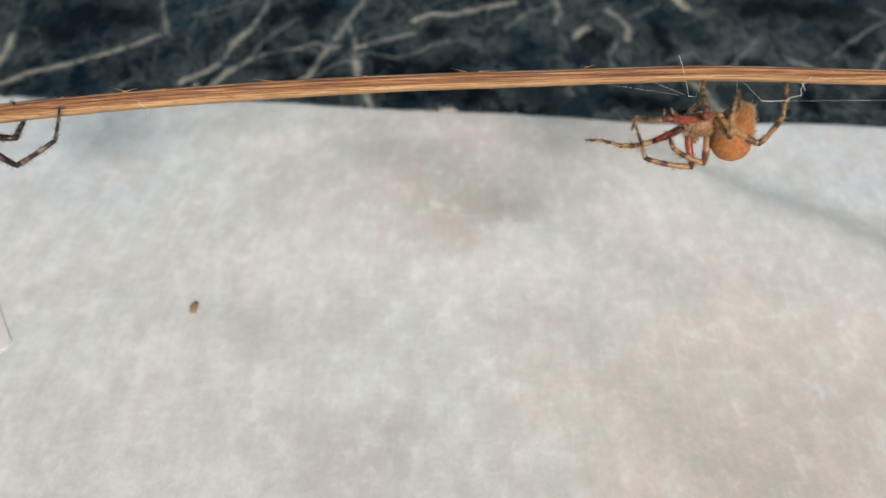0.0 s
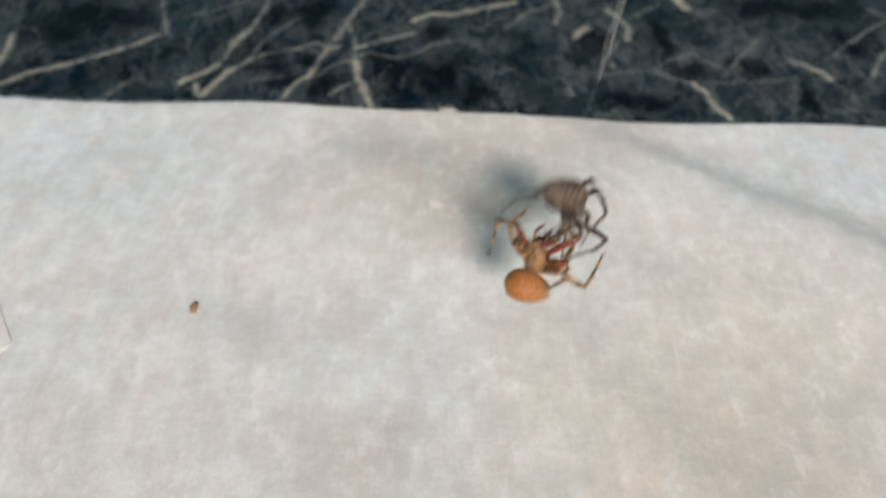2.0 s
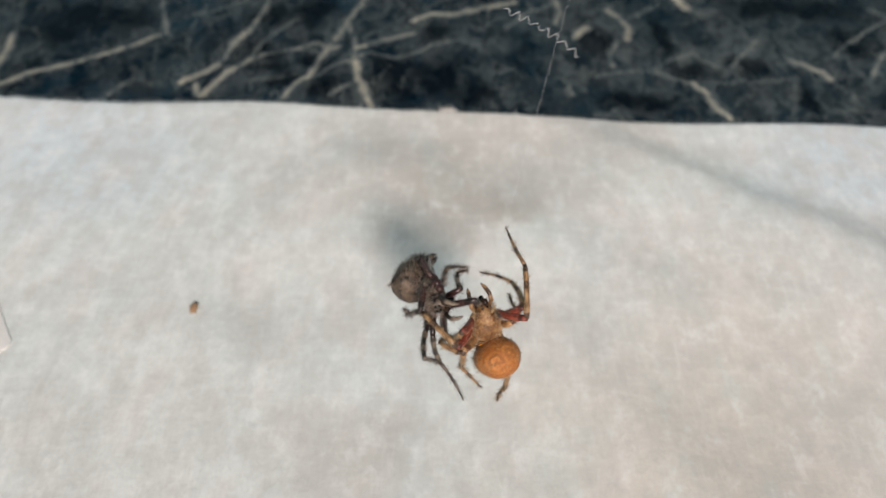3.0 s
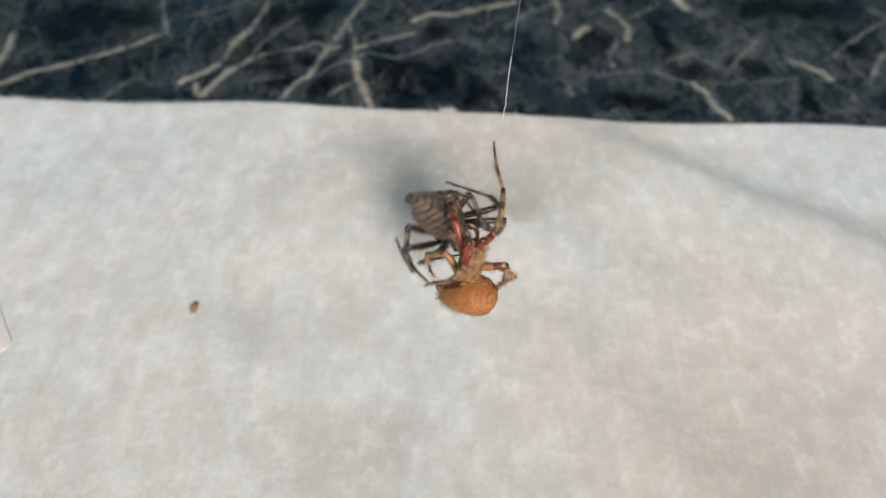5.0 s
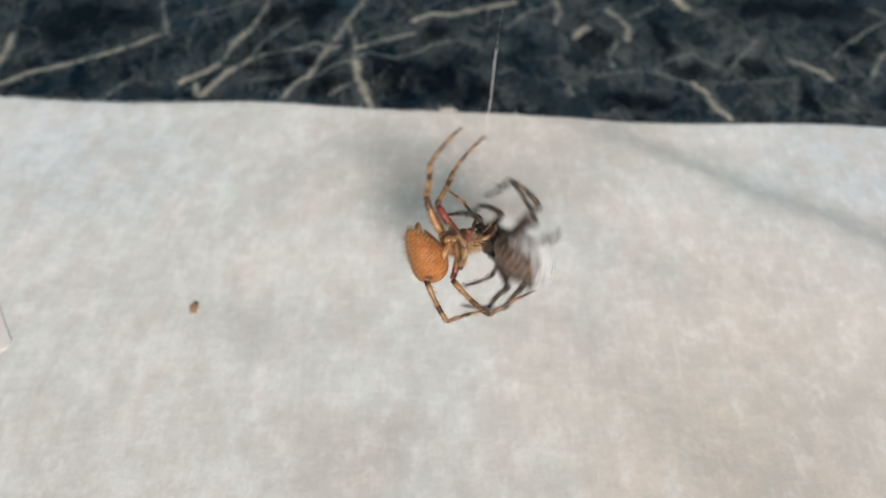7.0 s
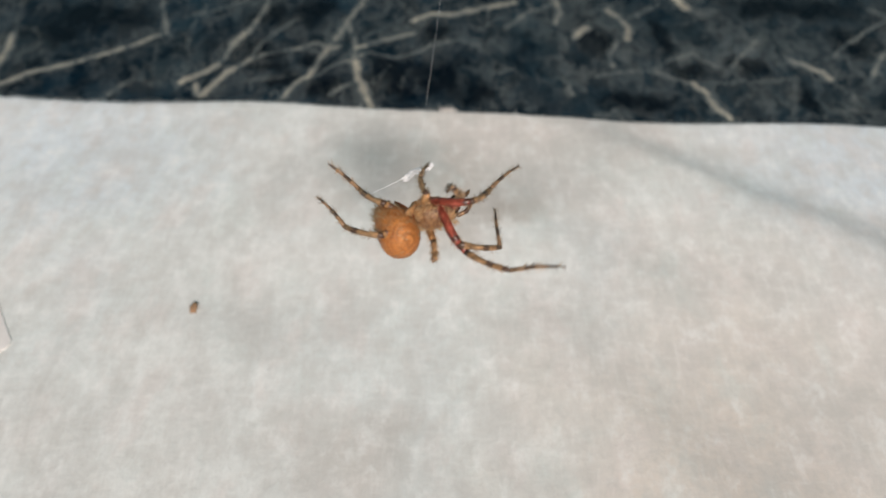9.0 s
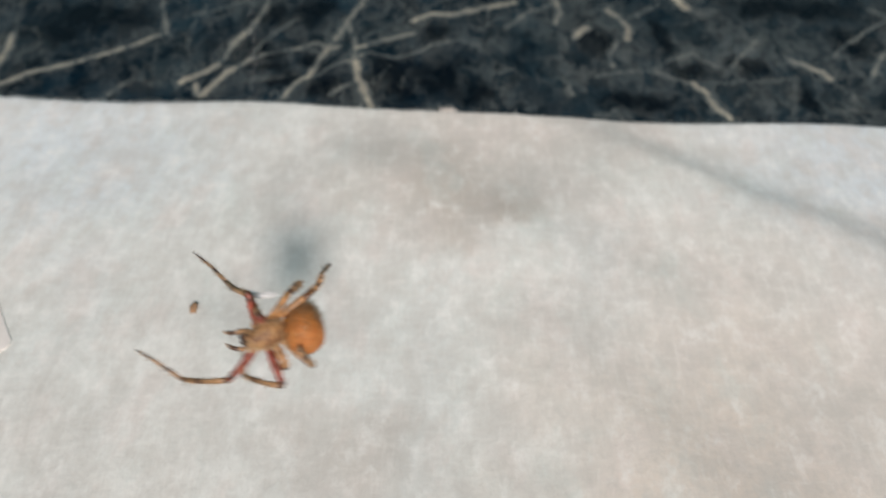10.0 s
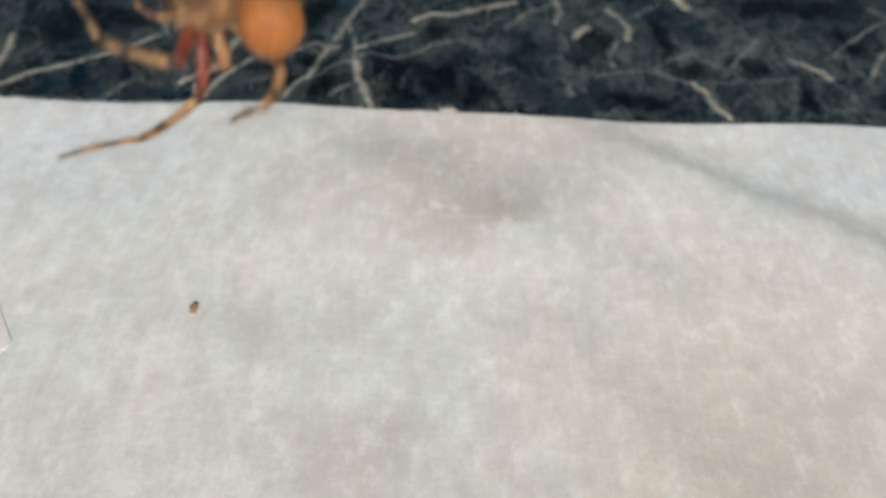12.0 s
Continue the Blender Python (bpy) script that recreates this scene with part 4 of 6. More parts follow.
def motions():
    walk(straw_stem, [
        (0, pose(0.0034, -0.0172, 0.0574, -50, -0.2, 0.3)), (0.033, pose(0.0030, -0.0171, 0.0575, -50, -0.2, 0.3)), (0.1, pose(0.0006, -0.0162, 0.0582, -50, -0.3, 0.4)),
        (0.3, pose(-0.0005, -0.0156, 0.0587, -50, -0.4, 0.5)), (0.5, pose(-0.0011, -0.0153, 0.0590, -50, -0.5, 0.6)),
        (0.8, pose(-0.0006, -0.0151, 0.0592, -50, -0.5, 0.6)), (1, pose(0.0000, -0.0150, 0.0592, -50, -0.5, 0.6)),
        (1.3, pose(0.0000, -0.0153, 0.0589, -50, -0.5, 0.6)),
        (1.5, pose(0.0000, -0.0155, 0.0588, -50, -0.6, 0.8)), (1.7, pose(0.0000, -0.0146, 0.0596, -50, -0.7, 0.8)),
        (1.8, pose(-0.0003, -0.0150, 0.0605, -50, -0.7, 0.8)), (1.9, pose(-0.0010, -0.0131, 0.0647, -50, -0.3, 0.3)),
        (2, pose(-0.0024, -0.0105, 0.0748, -50, -0.3, 0.3)), (2.2, pose(-0.0037, -0.0094, 0.0783, -50, -0.4, 0.5)),
        (2.6, pose(-0.0044, -0.0093, 0.0810, -50, -0.4, 0.5)), (4, pose(-0.0051, -0.0113, 0.0819, -50, -0.4, 0.5)),
        (11, pose(-0.0051, -0.0113, 0.0819, -50, -0.4, 0.5)), (11.4, pose(-0.0103, -0.0186, 0.0953, -50, -0.4, 0.5)),
        (12, pose(-0.0103, -0.0186, 0.0953, -50, -0.4, 0.5)),
    ])
    walk(orange_spider, [
        (0, pose(0.0381, -0.0212, 0.0523, -135, -8, -174)), (0.033, pose(0.0376, -0.0210, 0.0524, -135, -8, -174)),
        (0.1, pose(0.0349, -0.0191, 0.0541, -138, -8, -174)), (0.3, pose(0.0340, -0.0201, 0.0557, -158, -14, -163)),
        (0.467, pose(0.0334, -0.0205, 0.0571, -160, -20, -157)), (0.5, pose(0.0333, -0.0205, 0.0573, -161, -21, -156)),
        (0.533, pose(0.0335, -0.0204, 0.0571, -162, -18, -158)), (0.8, pose(0.0342, -0.0200, 0.0562, -167, -5, -170)),
        (0.9, pose(0.0323, -0.0204, 0.0559, -159, -6, -170)), (0.967, pose(0.0332, -0.0200, 0.0544, -130, 6, 176)),
        (1, pose(0.0333, -0.0200, 0.0541, -125, 8, 175)), (1.033, pose(0.0321, -0.0202, 0.0537, -120, 6, 170)),
        (1.1, pose(0.0250, -0.0219, 0.0511, -86, 3, 144)), (1.2, pose(0.0244, -0.0194, 0.0516, -98, 25, 135)),
        (1.3, pose(0.0285, -0.0206, 0.0459, -79, 14, 142)), (1.333, pose(0.0312, -0.0241, 0.0408, -97, 32, 168)),
        (1.4, pose(0.0345, -0.0266, 0.0346, -106, 56, -166)), (1.467, pose(0.0313, -0.0258, 0.0321, -45, 32, 175)),
        (1.5, pose(0.0310, -0.0253, 0.0310, -34, 30, 170)), (1.533, pose(0.0303, -0.0240, 0.0283, -35, 32, 170)),
        (1.6, pose(0.0237, -0.0234, 0.0201, -39, 43, 171)), (1.7, pose(0.0227, -0.0250, 0.0151, -87, 53, -163)),
        (1.8, pose(0.0295, -0.0286, 0.0123, -141, 57, 158)), (1.833, pose(0.0257, -0.0288, 0.0127, 110, 63, 87)),
        (1.867, pose(0.0221, -0.0292, 0.0132, 56, 29, 74)), (1.9, pose(0.0183, -0.0294, 0.0137, 16, 0, 92)),
        (1.95, pose(0.0165, -0.0277, 0.0195, -21, -40, 68)), (1.967, pose(0.0151, -0.0256, 0.0240, -48, -57, 79)),
        (2, pose(0.0149, -0.0254, 0.0245, -52, -59, 81)), (2.033, pose(0.0153, -0.0251, 0.0249, -42, -53, 76)),
        (2.05, pose(0.0170, -0.0239, 0.0263, -24, -38, 72)), (2.1, pose(0.0191, -0.0225, 0.0282, 10, 1, 82)),
        (2.167, pose(0.0195, -0.0239, 0.0314, -27, -8, 112)), (2.2, pose(0.0201, -0.0244, 0.0335, -64, 2, 142)),
        (2.3, pose(0.0215, -0.0222, 0.0381, -73, 32, 149)), (2.4, pose(0.0110, -0.0227, 0.0430, -44, 33, 175)),
        (2.433, pose(0.0107, -0.0237, 0.0423, -9, 33, 159)), (2.467, pose(0.0103, -0.0246, 0.0416, 27, 41, 144)),
        (2.5, pose(0.0101, -0.0252, 0.0416, 40, 46, 141)), (2.533, pose(0.0097, -0.0274, 0.0403, 32, 42, 127)),
        (2.6, pose(0.0074, -0.0384, 0.0317, 14, 3, 74)), (2.667, pose(0.0061, -0.0385, 0.0326, -25, 4, 114)),
        (2.7, pose(0.0046, -0.0384, 0.0332, -57, 29, 148)), (2.8, pose(0.0052, -0.0401, 0.0318, -34, 21, 138)),
        (2.9, pose(0.0083, -0.0456, 0.0324, -28, -43, 160)), (2.967, pose(0.0066, -0.0446, 0.0337, -10, -64, 127)),
        (3, pose(0.0063, -0.0444, 0.0339, -2, -66, 117)), (3.033, pose(0.0064, -0.0439, 0.0338, -9, -59, 124)),
        (3.1, pose(0.0066, -0.0413, 0.0330, -23, -16, 136)), (3.2, pose(0.0139, -0.0414, 0.0328, -18, -4, 120)),
        (3.5, pose(0.0094, -0.0385, 0.0357, -31, -9, 124)), (3.8, pose(0.0133, -0.0332, 0.0397, -8, -9, 97)),
        (3.933, pose(0.0125, -0.0330, 0.0396, 27, -3, 64)), (4.1, pose(0.0116, -0.0328, 0.0394, 54, 19, 39)),
        (4.4, pose(0.0096, -0.0341, 0.0387, 74, 56, -10)), (4.6, pose(0.0112, -0.0337, 0.0398, 62, 51, -29)),
        (4.8, pose(0.0093, -0.0315, 0.0402, 116, 71, -1)), (4.867, pose(0.0072, -0.0313, 0.0406, -51, 63, 162)),
        (4.9, pose(0.0052, -0.0311, 0.0410, -32, 19, 145)), (4.95, pose(0.0041, -0.0351, 0.0408, 6, -55, 141)),
        (4.967, pose(0.0032, -0.0383, 0.0406, 73, -74, 83)), (5, pose(0.0030, -0.0391, 0.0406, 112, -70, 47)),
        (5.033, pose(0.0037, -0.0390, 0.0404, 97, -67, 56)), (5.1, pose(0.0097, -0.0376, 0.0389, 30, -26, 61)),
        (5.133, pose(0.0115, -0.0352, 0.0402, -16, -21, 111)), (5.2, pose(0.0133, -0.0327, 0.0414, -44, 10, 144)),
        (5.233, pose(0.0120, -0.0327, 0.0411, -68, 50, 168)), (5.267, pose(0.0106, -0.0327, 0.0408, 97, 85, 9)),
        (5.3, pose(0.0092, -0.0328, 0.0405, 76, 40, 25)), (5.4, pose(0.0143, -0.0359, 0.0398, 75, -9, 42)),
        (5.467, pose(0.0070, -0.0361, 0.0411, 100, -23, 27)), (5.5, pose(0.0049, -0.0361, 0.0415, 108, -26, 22)),
        (5.533, pose(0.0046, -0.0357, 0.0416, 100, -23, 24)), (5.6, pose(0.0035, -0.0341, 0.0420, 76, -10, 29)),
        (5.7, pose(0.0075, -0.0341, 0.0416, 44, -4, 26)), (5.8, pose(0.0111, -0.0316, 0.0416, 60, 45, 16)),
        (5.867, pose(0.0137, -0.0329, 0.0441, 1, 33, -55)), (5.9, pose(0.0163, -0.0342, 0.0467, -17, -10, -90)),
        (5.933, pose(0.0171, -0.0339, 0.0458, 13, -24, -126)), (5.967, pose(0.0179, -0.0336, 0.0449, 46, -17, -165)),
        (6, pose(0.0182, -0.0335, 0.0446, 55, -10, -177)), (6.033, pose(0.0178, -0.0337, 0.0444, 50, -13, 177)),
        (6.1, pose(0.0155, -0.0349, 0.0432, 26, -38, 144)), (6.2, pose(0.0102, -0.0362, 0.0428, 64, -59, 82)),
        (6.3, pose(0.0064, -0.0371, 0.0413, 72, -48, 70)), (6.4, pose(0.0077, -0.0378, 0.0409, 81, -50, 92)),
        (6.467, pose(0.0123, -0.0380, 0.0408, 75, -46, 121)), (6.5, pose(0.0131, -0.0381, 0.0408, 74, -45, 126)),
        (6.533, pose(0.0133, -0.0376, 0.0412, 49, -49, 131)), (6.567, pose(0.0137, -0.0367, 0.0419, -4, -51, 146)),
        (6.567, pose(0.0142, -0.0358, 0.0427, -53, -44, 157)), (6.6, pose(0.0146, -0.0348, 0.0435, -94, -35, 158)),
        (6.7, pose(0.0136, -0.0336, 0.0473, -118, -42, -148)), (6.733, pose(0.0108, -0.0334, 0.0476, -172, -33, -123)),
        (6.8, pose(0.0080, -0.0332, 0.0479, 146, -12, -116)), (6.833, pose(0.0065, -0.0326, 0.0460, 143, 17, -83)),
        (6.867, pose(0.0050, -0.0320, 0.0440, 160, 42, -40)), (6.9, pose(0.0035, -0.0314, 0.0421, -159, 46, 23)),
        (6.967, pose(0.0004, -0.0340, 0.0420, 152, 10, 13)), (7, pose(-0.0001, -0.0344, 0.0420, 145, 3, 15)),
        (7.033, pose(-0.0002, -0.0351, 0.0418, 141, -2, 12)), (7.1, pose(-0.0009, -0.0386, 0.0408, 115, -30, 8)),
        (7.2, pose(0.0014, -0.0396, 0.0393, 107, -27, 18)), (7.6, pose(-0.0002, -0.0376, 0.0410, 111, -25, 16)),
        (8, pose(-0.0029, -0.0353, 0.0429, 120, -16, 4)), (8.4, pose(-0.0035, -0.0332, 0.0447, 124, -6, -9)),
        (8.8, pose(-0.0045, -0.0317, 0.0461, 124, 3, -19)), (8.9, pose(-0.0070, -0.0331, 0.0449, 136, 4, -20)),
        (8.967, pose(-0.0042, -0.0368, 0.0498, 99, -10, 1)), (9, pose(-0.0037, -0.0374, 0.0507, 92, -11, 6)),
        (9.033, pose(-0.0032, -0.0366, 0.0500, 96, -13, 9)), (9.1, pose(-0.0006, -0.0321, 0.0457, 121, -29, 20)),
        (9.2, pose(-0.0006, -0.0367, 0.0422, 82, -34, 14)), (9.3, pose(-0.0015, -0.0417, 0.0381, 92, -21, -3)),
        (9.4, pose(-0.0034, -0.0422, 0.0341, 91, 11, 25)), (9.467, pose(-0.0059, -0.0406, 0.0351, 73, 6, 36)),
        (9.5, pose(-0.0064, -0.0403, 0.0353, 70, 6, 38)), (9.533, pose(-0.0068, -0.0399, 0.0354, 49, -6, 44)),
        (9.567, pose(-0.0084, -0.0387, 0.0357, -44, -11, 90)), (9.567, pose(-0.0076, -0.0393, 0.0356, 3, -18, 65)),
        (9.6, pose(-0.0092, -0.0381, 0.0359, -85, 11, 101)), (9.7, pose(-0.0082, -0.0389, 0.0355, -100, 38, 139)),
        (9.8, pose(-0.0071, -0.0398, 0.0350, -81, 67, -161)), (9.967, pose(-0.0193, -0.0437, 0.0361, -77, 3, -153)),
        (10, pose(-0.0215, -0.0444, 0.0363, -77, -8, -152)), (10.033, pose(-0.0222, -0.0438, 0.0368, -77, -9, -152)),
        (10.2, pose(-0.0251, -0.0397, 0.0401, -76, -10, -153)), (10.5, pose(-0.0208, -0.0424, 0.0382, -95, -18, -151)),
        (10.8, pose(-0.0196, -0.0408, 0.0391, -75, -9, -155)), (10.967, pose(-0.0196, -0.0410, 0.0404, -86, -9, -161)),
        (11, pose(-0.0196, -0.0411, 0.0409, -91, -9, -164)), (11.033, pose(-0.0204, -0.0394, 0.0438, -86, -7, -165)),
        (11.1, pose(-0.0224, -0.0353, 0.0505, -75, -1, -166)), (11.2, pose(-0.0200, -0.0335, 0.0612, -75, 0, -165)),
        (11.3, pose(-0.0123, -0.0353, 0.0701, -75, -1, -166)), (11.4, pose(-0.0127, -0.0391, 0.0774, -91, -1, -166)),
        (11.5, pose(-0.0117, -0.0439, 0.0833, -97, -18, -148)), (11.6, pose(-0.0101, -0.0409, 0.0854, -74, -6, -163)),
        (11.7, pose(-0.0120, -0.0385, 0.0883, -81, -2, -167)), (11.8, pose(-0.0148, -0.0397, 0.0886, -81, 1, -164)),
        (11.9, pose(-0.0170, -0.0429, 0.0882, -82, -9, -157)), (12, pose(-0.0169, -0.0469, 0.0873, -104, -17, -148)),
    ])
    walk(dark_spider, [
        (0, pose(-0.0683, -0.0234, 0.0526, 92, -24, -8)), (0.033, pose(-0.0679, -0.0234, 0.0526, 92, -24, -8)),
        (0.1, pose(-0.0567, -0.0240, 0.0531, 96, -34, -14)), (0.2, pose(-0.0521, -0.0231, 0.0535, 95, -29, -13)),
        (0.3, pose(-0.0438, -0.0228, 0.0521, 99, -21, 10)), (0.4, pose(-0.0391, -0.0208, 0.0547, 91, -25, -4)),
        (0.467, pose(-0.0295, -0.0216, 0.0532, 110, -20, 8)), (0.5, pose(-0.0270, -0.0214, 0.0533, 109, -20, 9)),
        (0.533, pose(-0.0244, -0.0212, 0.0535, 110, -20, 9)), (0.6, pose(-0.0108, -0.0198, 0.0562, 95, -29, -13)),
        (0.7, pose(-0.0041, -0.0191, 0.0556, 91, -15, -5)), (0.8, pose(0.0044, -0.0190, 0.0559, 103, -20, -4)),
        (0.9, pose(0.0129, -0.0190, 0.0552, 88, -18, 5)), (0.967, pose(0.0153, -0.0197, 0.0560, 91, -19, -19)),
        (1, pose(0.0160, -0.0197, 0.0560, 91, -19, -19)), (1.033, pose(0.0172, -0.0194, 0.0560, 91, -19, -19)),
        (1.1, pose(0.0215, -0.0169, 0.0566, 98, -26, -25)), (1.133, pose(0.0205, -0.0158, 0.0541, 93, 6, 0)),
        (1.2, pose(0.0196, -0.0148, 0.0515, 104, 37, 27)), (1.3, pose(0.0235, -0.0165, 0.0444, 91, 56, 12)),
        (1.333, pose(0.0256, -0.0208, 0.0389, 61, 33, 21)), (1.367, pose(0.0278, -0.0249, 0.0332, 32, 16, 39)),
        (1.4, pose(0.0300, -0.0290, 0.0273, 1, 10, 63)), (1.467, pose(0.0277, -0.0238, 0.0277, -47, 15, 84)),
        (1.5, pose(0.0274, -0.0223, 0.0271, -55, 18, 87)), (1.533, pose(0.0263, -0.0216, 0.0244, -48, 16, 83)),
        (1.6, pose(0.0171, -0.0234, 0.0161, -6, 16, 58)), (1.7, pose(0.0178, -0.0279, 0.0065, -18, 11, 66)),
        (1.8, pose(0.0225, -0.0285, 0.0076, -5, 22, 48)), (1.833, pose(0.0217, -0.0256, 0.0105, 18, 42, 19)),
        (1.867, pose(0.0208, -0.0227, 0.0133, 31, 68, -13)), (1.9, pose(0.0199, -0.0198, 0.0163, -81, 80, -164)),
        (1.933, pose(0.0204, -0.0161, 0.0216, 41, 76, -3)), (2, pose(0.0209, -0.0122, 0.0269, 31, 56, 29)),
        (2.033, pose(0.0218, -0.0113, 0.0296, 19, 76, -35)), (2.1, pose(0.0224, -0.0113, 0.0329, -51, 69, -157)),
        (2.2, pose(0.0147, -0.0139, 0.0362, 26, 74, -9)), (2.3, pose(0.0111, -0.0194, 0.0359, 9, 35, 30)),
        (2.333, pose(0.0082, -0.0236, 0.0345, 0, 17, 74)), (2.4, pose(0.0054, -0.0285, 0.0340, -19, 10, 118)),
        (2.467, pose(-0.0005, -0.0267, 0.0371, 36, 2, 92)), (2.5, pose(-0.0016, -0.0266, 0.0379, 46, 3, 87)),
        (2.533, pose(-0.0001, -0.0270, 0.0380, 57, 13, 75)), (2.567, pose(0.0041, -0.0275, 0.0377, 79, 51, 48)),
        (2.6, pose(0.0083, -0.0279, 0.0374, -47, 84, -116)), (2.633, pose(0.0041, -0.0316, 0.0348, 29, 63, -3)),
        (2.667, pose(-0.0001, -0.0353, 0.0321, 15, 39, 23)), (2.7, pose(-0.0043, -0.0390, 0.0295, -6, 21, 50)),
        (2.8, pose(0.0002, -0.0436, 0.0276, -14, 6, 61)), (2.9, pose(0.0004, -0.0405, 0.0294, 9, 38, 41)),
        (2.95, pose(-0.0008, -0.0394, 0.0337, 52, -22, -18)), (2.967, pose(-0.0018, -0.0387, 0.0370, 85, -24, -54)),
        (3, pose(-0.0021, -0.0384, 0.0380, 99, -19, -70)), (3.033, pose(-0.0022, -0.0378, 0.0377, 85, -20, -55)),
        (3.05, pose(-0.0026, -0.0360, 0.0369, 56, -12, -25)), (3.1, pose(-0.0031, -0.0336, 0.0357, 16, 46, 21)),
        (3.2, pose(0.0040, -0.0358, 0.0336, 39, 72, 3)), (3.5, pose(0.0027, -0.0319, 0.0370, 14, 64, 6)),
        (3.8, pose(0.0137, -0.0246, 0.0429, -50, 89, -90)), (3.9, pose(0.0158, -0.0257, 0.0419, -82, 75, -161)),
        (4, pose(0.0179, -0.0268, 0.0410, -62, 62, 177)), (4.1, pose(0.0200, -0.0279, 0.0400, -42, 53, 156)),
        (4.4, pose(0.0191, -0.0349, 0.0344, -26, 16, 124)), (4.6, pose(0.0196, -0.0377, 0.0342, -9, 0, 123)),
        (4.8, pose(0.0197, -0.0387, 0.0337, 1, -7, 114)), (4.9, pose(-0.0016, -0.0364, 0.0346, 6, -9, 59)),
        (4.933, pose(-0.0009, -0.0329, 0.0368, 31, 16, 36)), (4.967, pose(-0.0003, -0.0294, 0.0390, 50, 48, 22)),
        (5, pose(-0.0001, -0.0282, 0.0398, 57, 60, 19)), (5.033, pose(0.0006, -0.0281, 0.0399, 55, 63, 15)),
        (5.1, pose(0.0047, -0.0277, 0.0407, 25, 76, -27)), (5.133, pose(0.0050, -0.0317, 0.0386, 39, 27, 15)),
        (5.2, pose(0.0053, -0.0357, 0.0365, 19, -18, 43)), (5.267, pose(0.0128, -0.0340, 0.0368, -13, -9, 99)),
        (5.3, pose(0.0202, -0.0323, 0.0370, -26, 22, 145)), (5.333, pose(0.0202, -0.0297, 0.0388, -48, 50, 163)),
        (5.4, pose(0.0203, -0.0271, 0.0407, -79, 80, 164)), (5.467, pose(0.0137, -0.0264, 0.0401, -23, 73, 155)),
        (5.5, pose(0.0125, -0.0263, 0.0400, -15, 72, 151)), (5.533, pose(0.0123, -0.0265, 0.0401, -13, 70, 152)),
        (5.6, pose(0.0107, -0.0274, 0.0405, -8, 58, 156)), (5.7, pose(0.0174, -0.0291, 0.0397, -19, 32, 154)),
        (5.8, pose(0.0227, -0.0344, 0.0373, -17, -1, 130)), (5.9, pose(0.0190, -0.0364, 0.0346, -2, 3, 97)),
        (5.967, pose(0.0108, -0.0360, 0.0362, 27, -5, 57)), (6, pose(0.0089, -0.0359, 0.0365, 33, -6, 49)),
        (6.033, pose(0.0083, -0.0350, 0.0370, 30, -2, 47)), (6.1, pose(0.0054, -0.0297, 0.0404, 9, 28, 31)),
        (6.133, pose(0.0053, -0.0283, 0.0413, 36, 49, 12)), (6.2, pose(0.0052, -0.0269, 0.0422, 71, 75, 8)),
        (6.3, pose(0.0023, -0.0264, 0.0427, 48, 71, 4)), (6.4, pose(0.0038, -0.0278, 0.0415, 37, 70, 15)),
        (6.45, pose(0.0041, -0.0341, 0.0467, -6, 2, -33)), (6.467, pose(0.0043, -0.0386, 0.0503, -7, -28, -39)),
        (6.5, pose(0.0044, -0.0405, 0.0519, -6, -46, -43)), (6.533, pose(0.0045, -0.0392, 0.0500, -11, -36, -30)),
        (6.55, pose(0.0049, -0.0360, 0.0456, -13, -18, -13)), (6.6, pose(0.0053, -0.0316, 0.0393, 5, 22, 29)),
        (6.7, pose(0.0061, -0.0321, 0.0397, 13, -2, 41)), (6.8, pose(0.0075, -0.0342, 0.0367, 9, 0, 83)),
        (6.9, pose(0.0101, -0.0345, 0.0364, 3, -1, 88)), (6.967, pose(0.0095, -0.0331, 0.0375, -0, 7, 110)),
        (7, pose(0.0092, -0.0323, 0.0381, -1, 11, 122)), (7.033, pose(0.0092, -0.0307, 0.0395, -8, 15, 131)),
        (7.1, pose(0.0093, -0.0277, 0.0421, -19, 26, 146)), (7.2, pose(0.0071, -0.0264, 0.0431, 1, 14, 128)),
        (7.5, pose(0.0038, -0.0295, 0.0422, 7, -2, 109)), (7.8, pose(0.0043, -0.0377, 0.0357, 16, -9, 90)),
        (8, pose(0.0040, -0.0499, 0.0268, 12, -25, 83)), (8.2, pose(0.0039, -0.0686, 0.0108, 2, -22, 86)),
        (8.35, pose(0.0043, -0.0790, 0.0052, 1, -12, 87)), (8.6, pose(0.0043, -0.0800, 0.0048, 1, -10, 87)),
        (12, pose(0.0043, -0.0800, 0.0048, 1, -10, 87)),
    ])
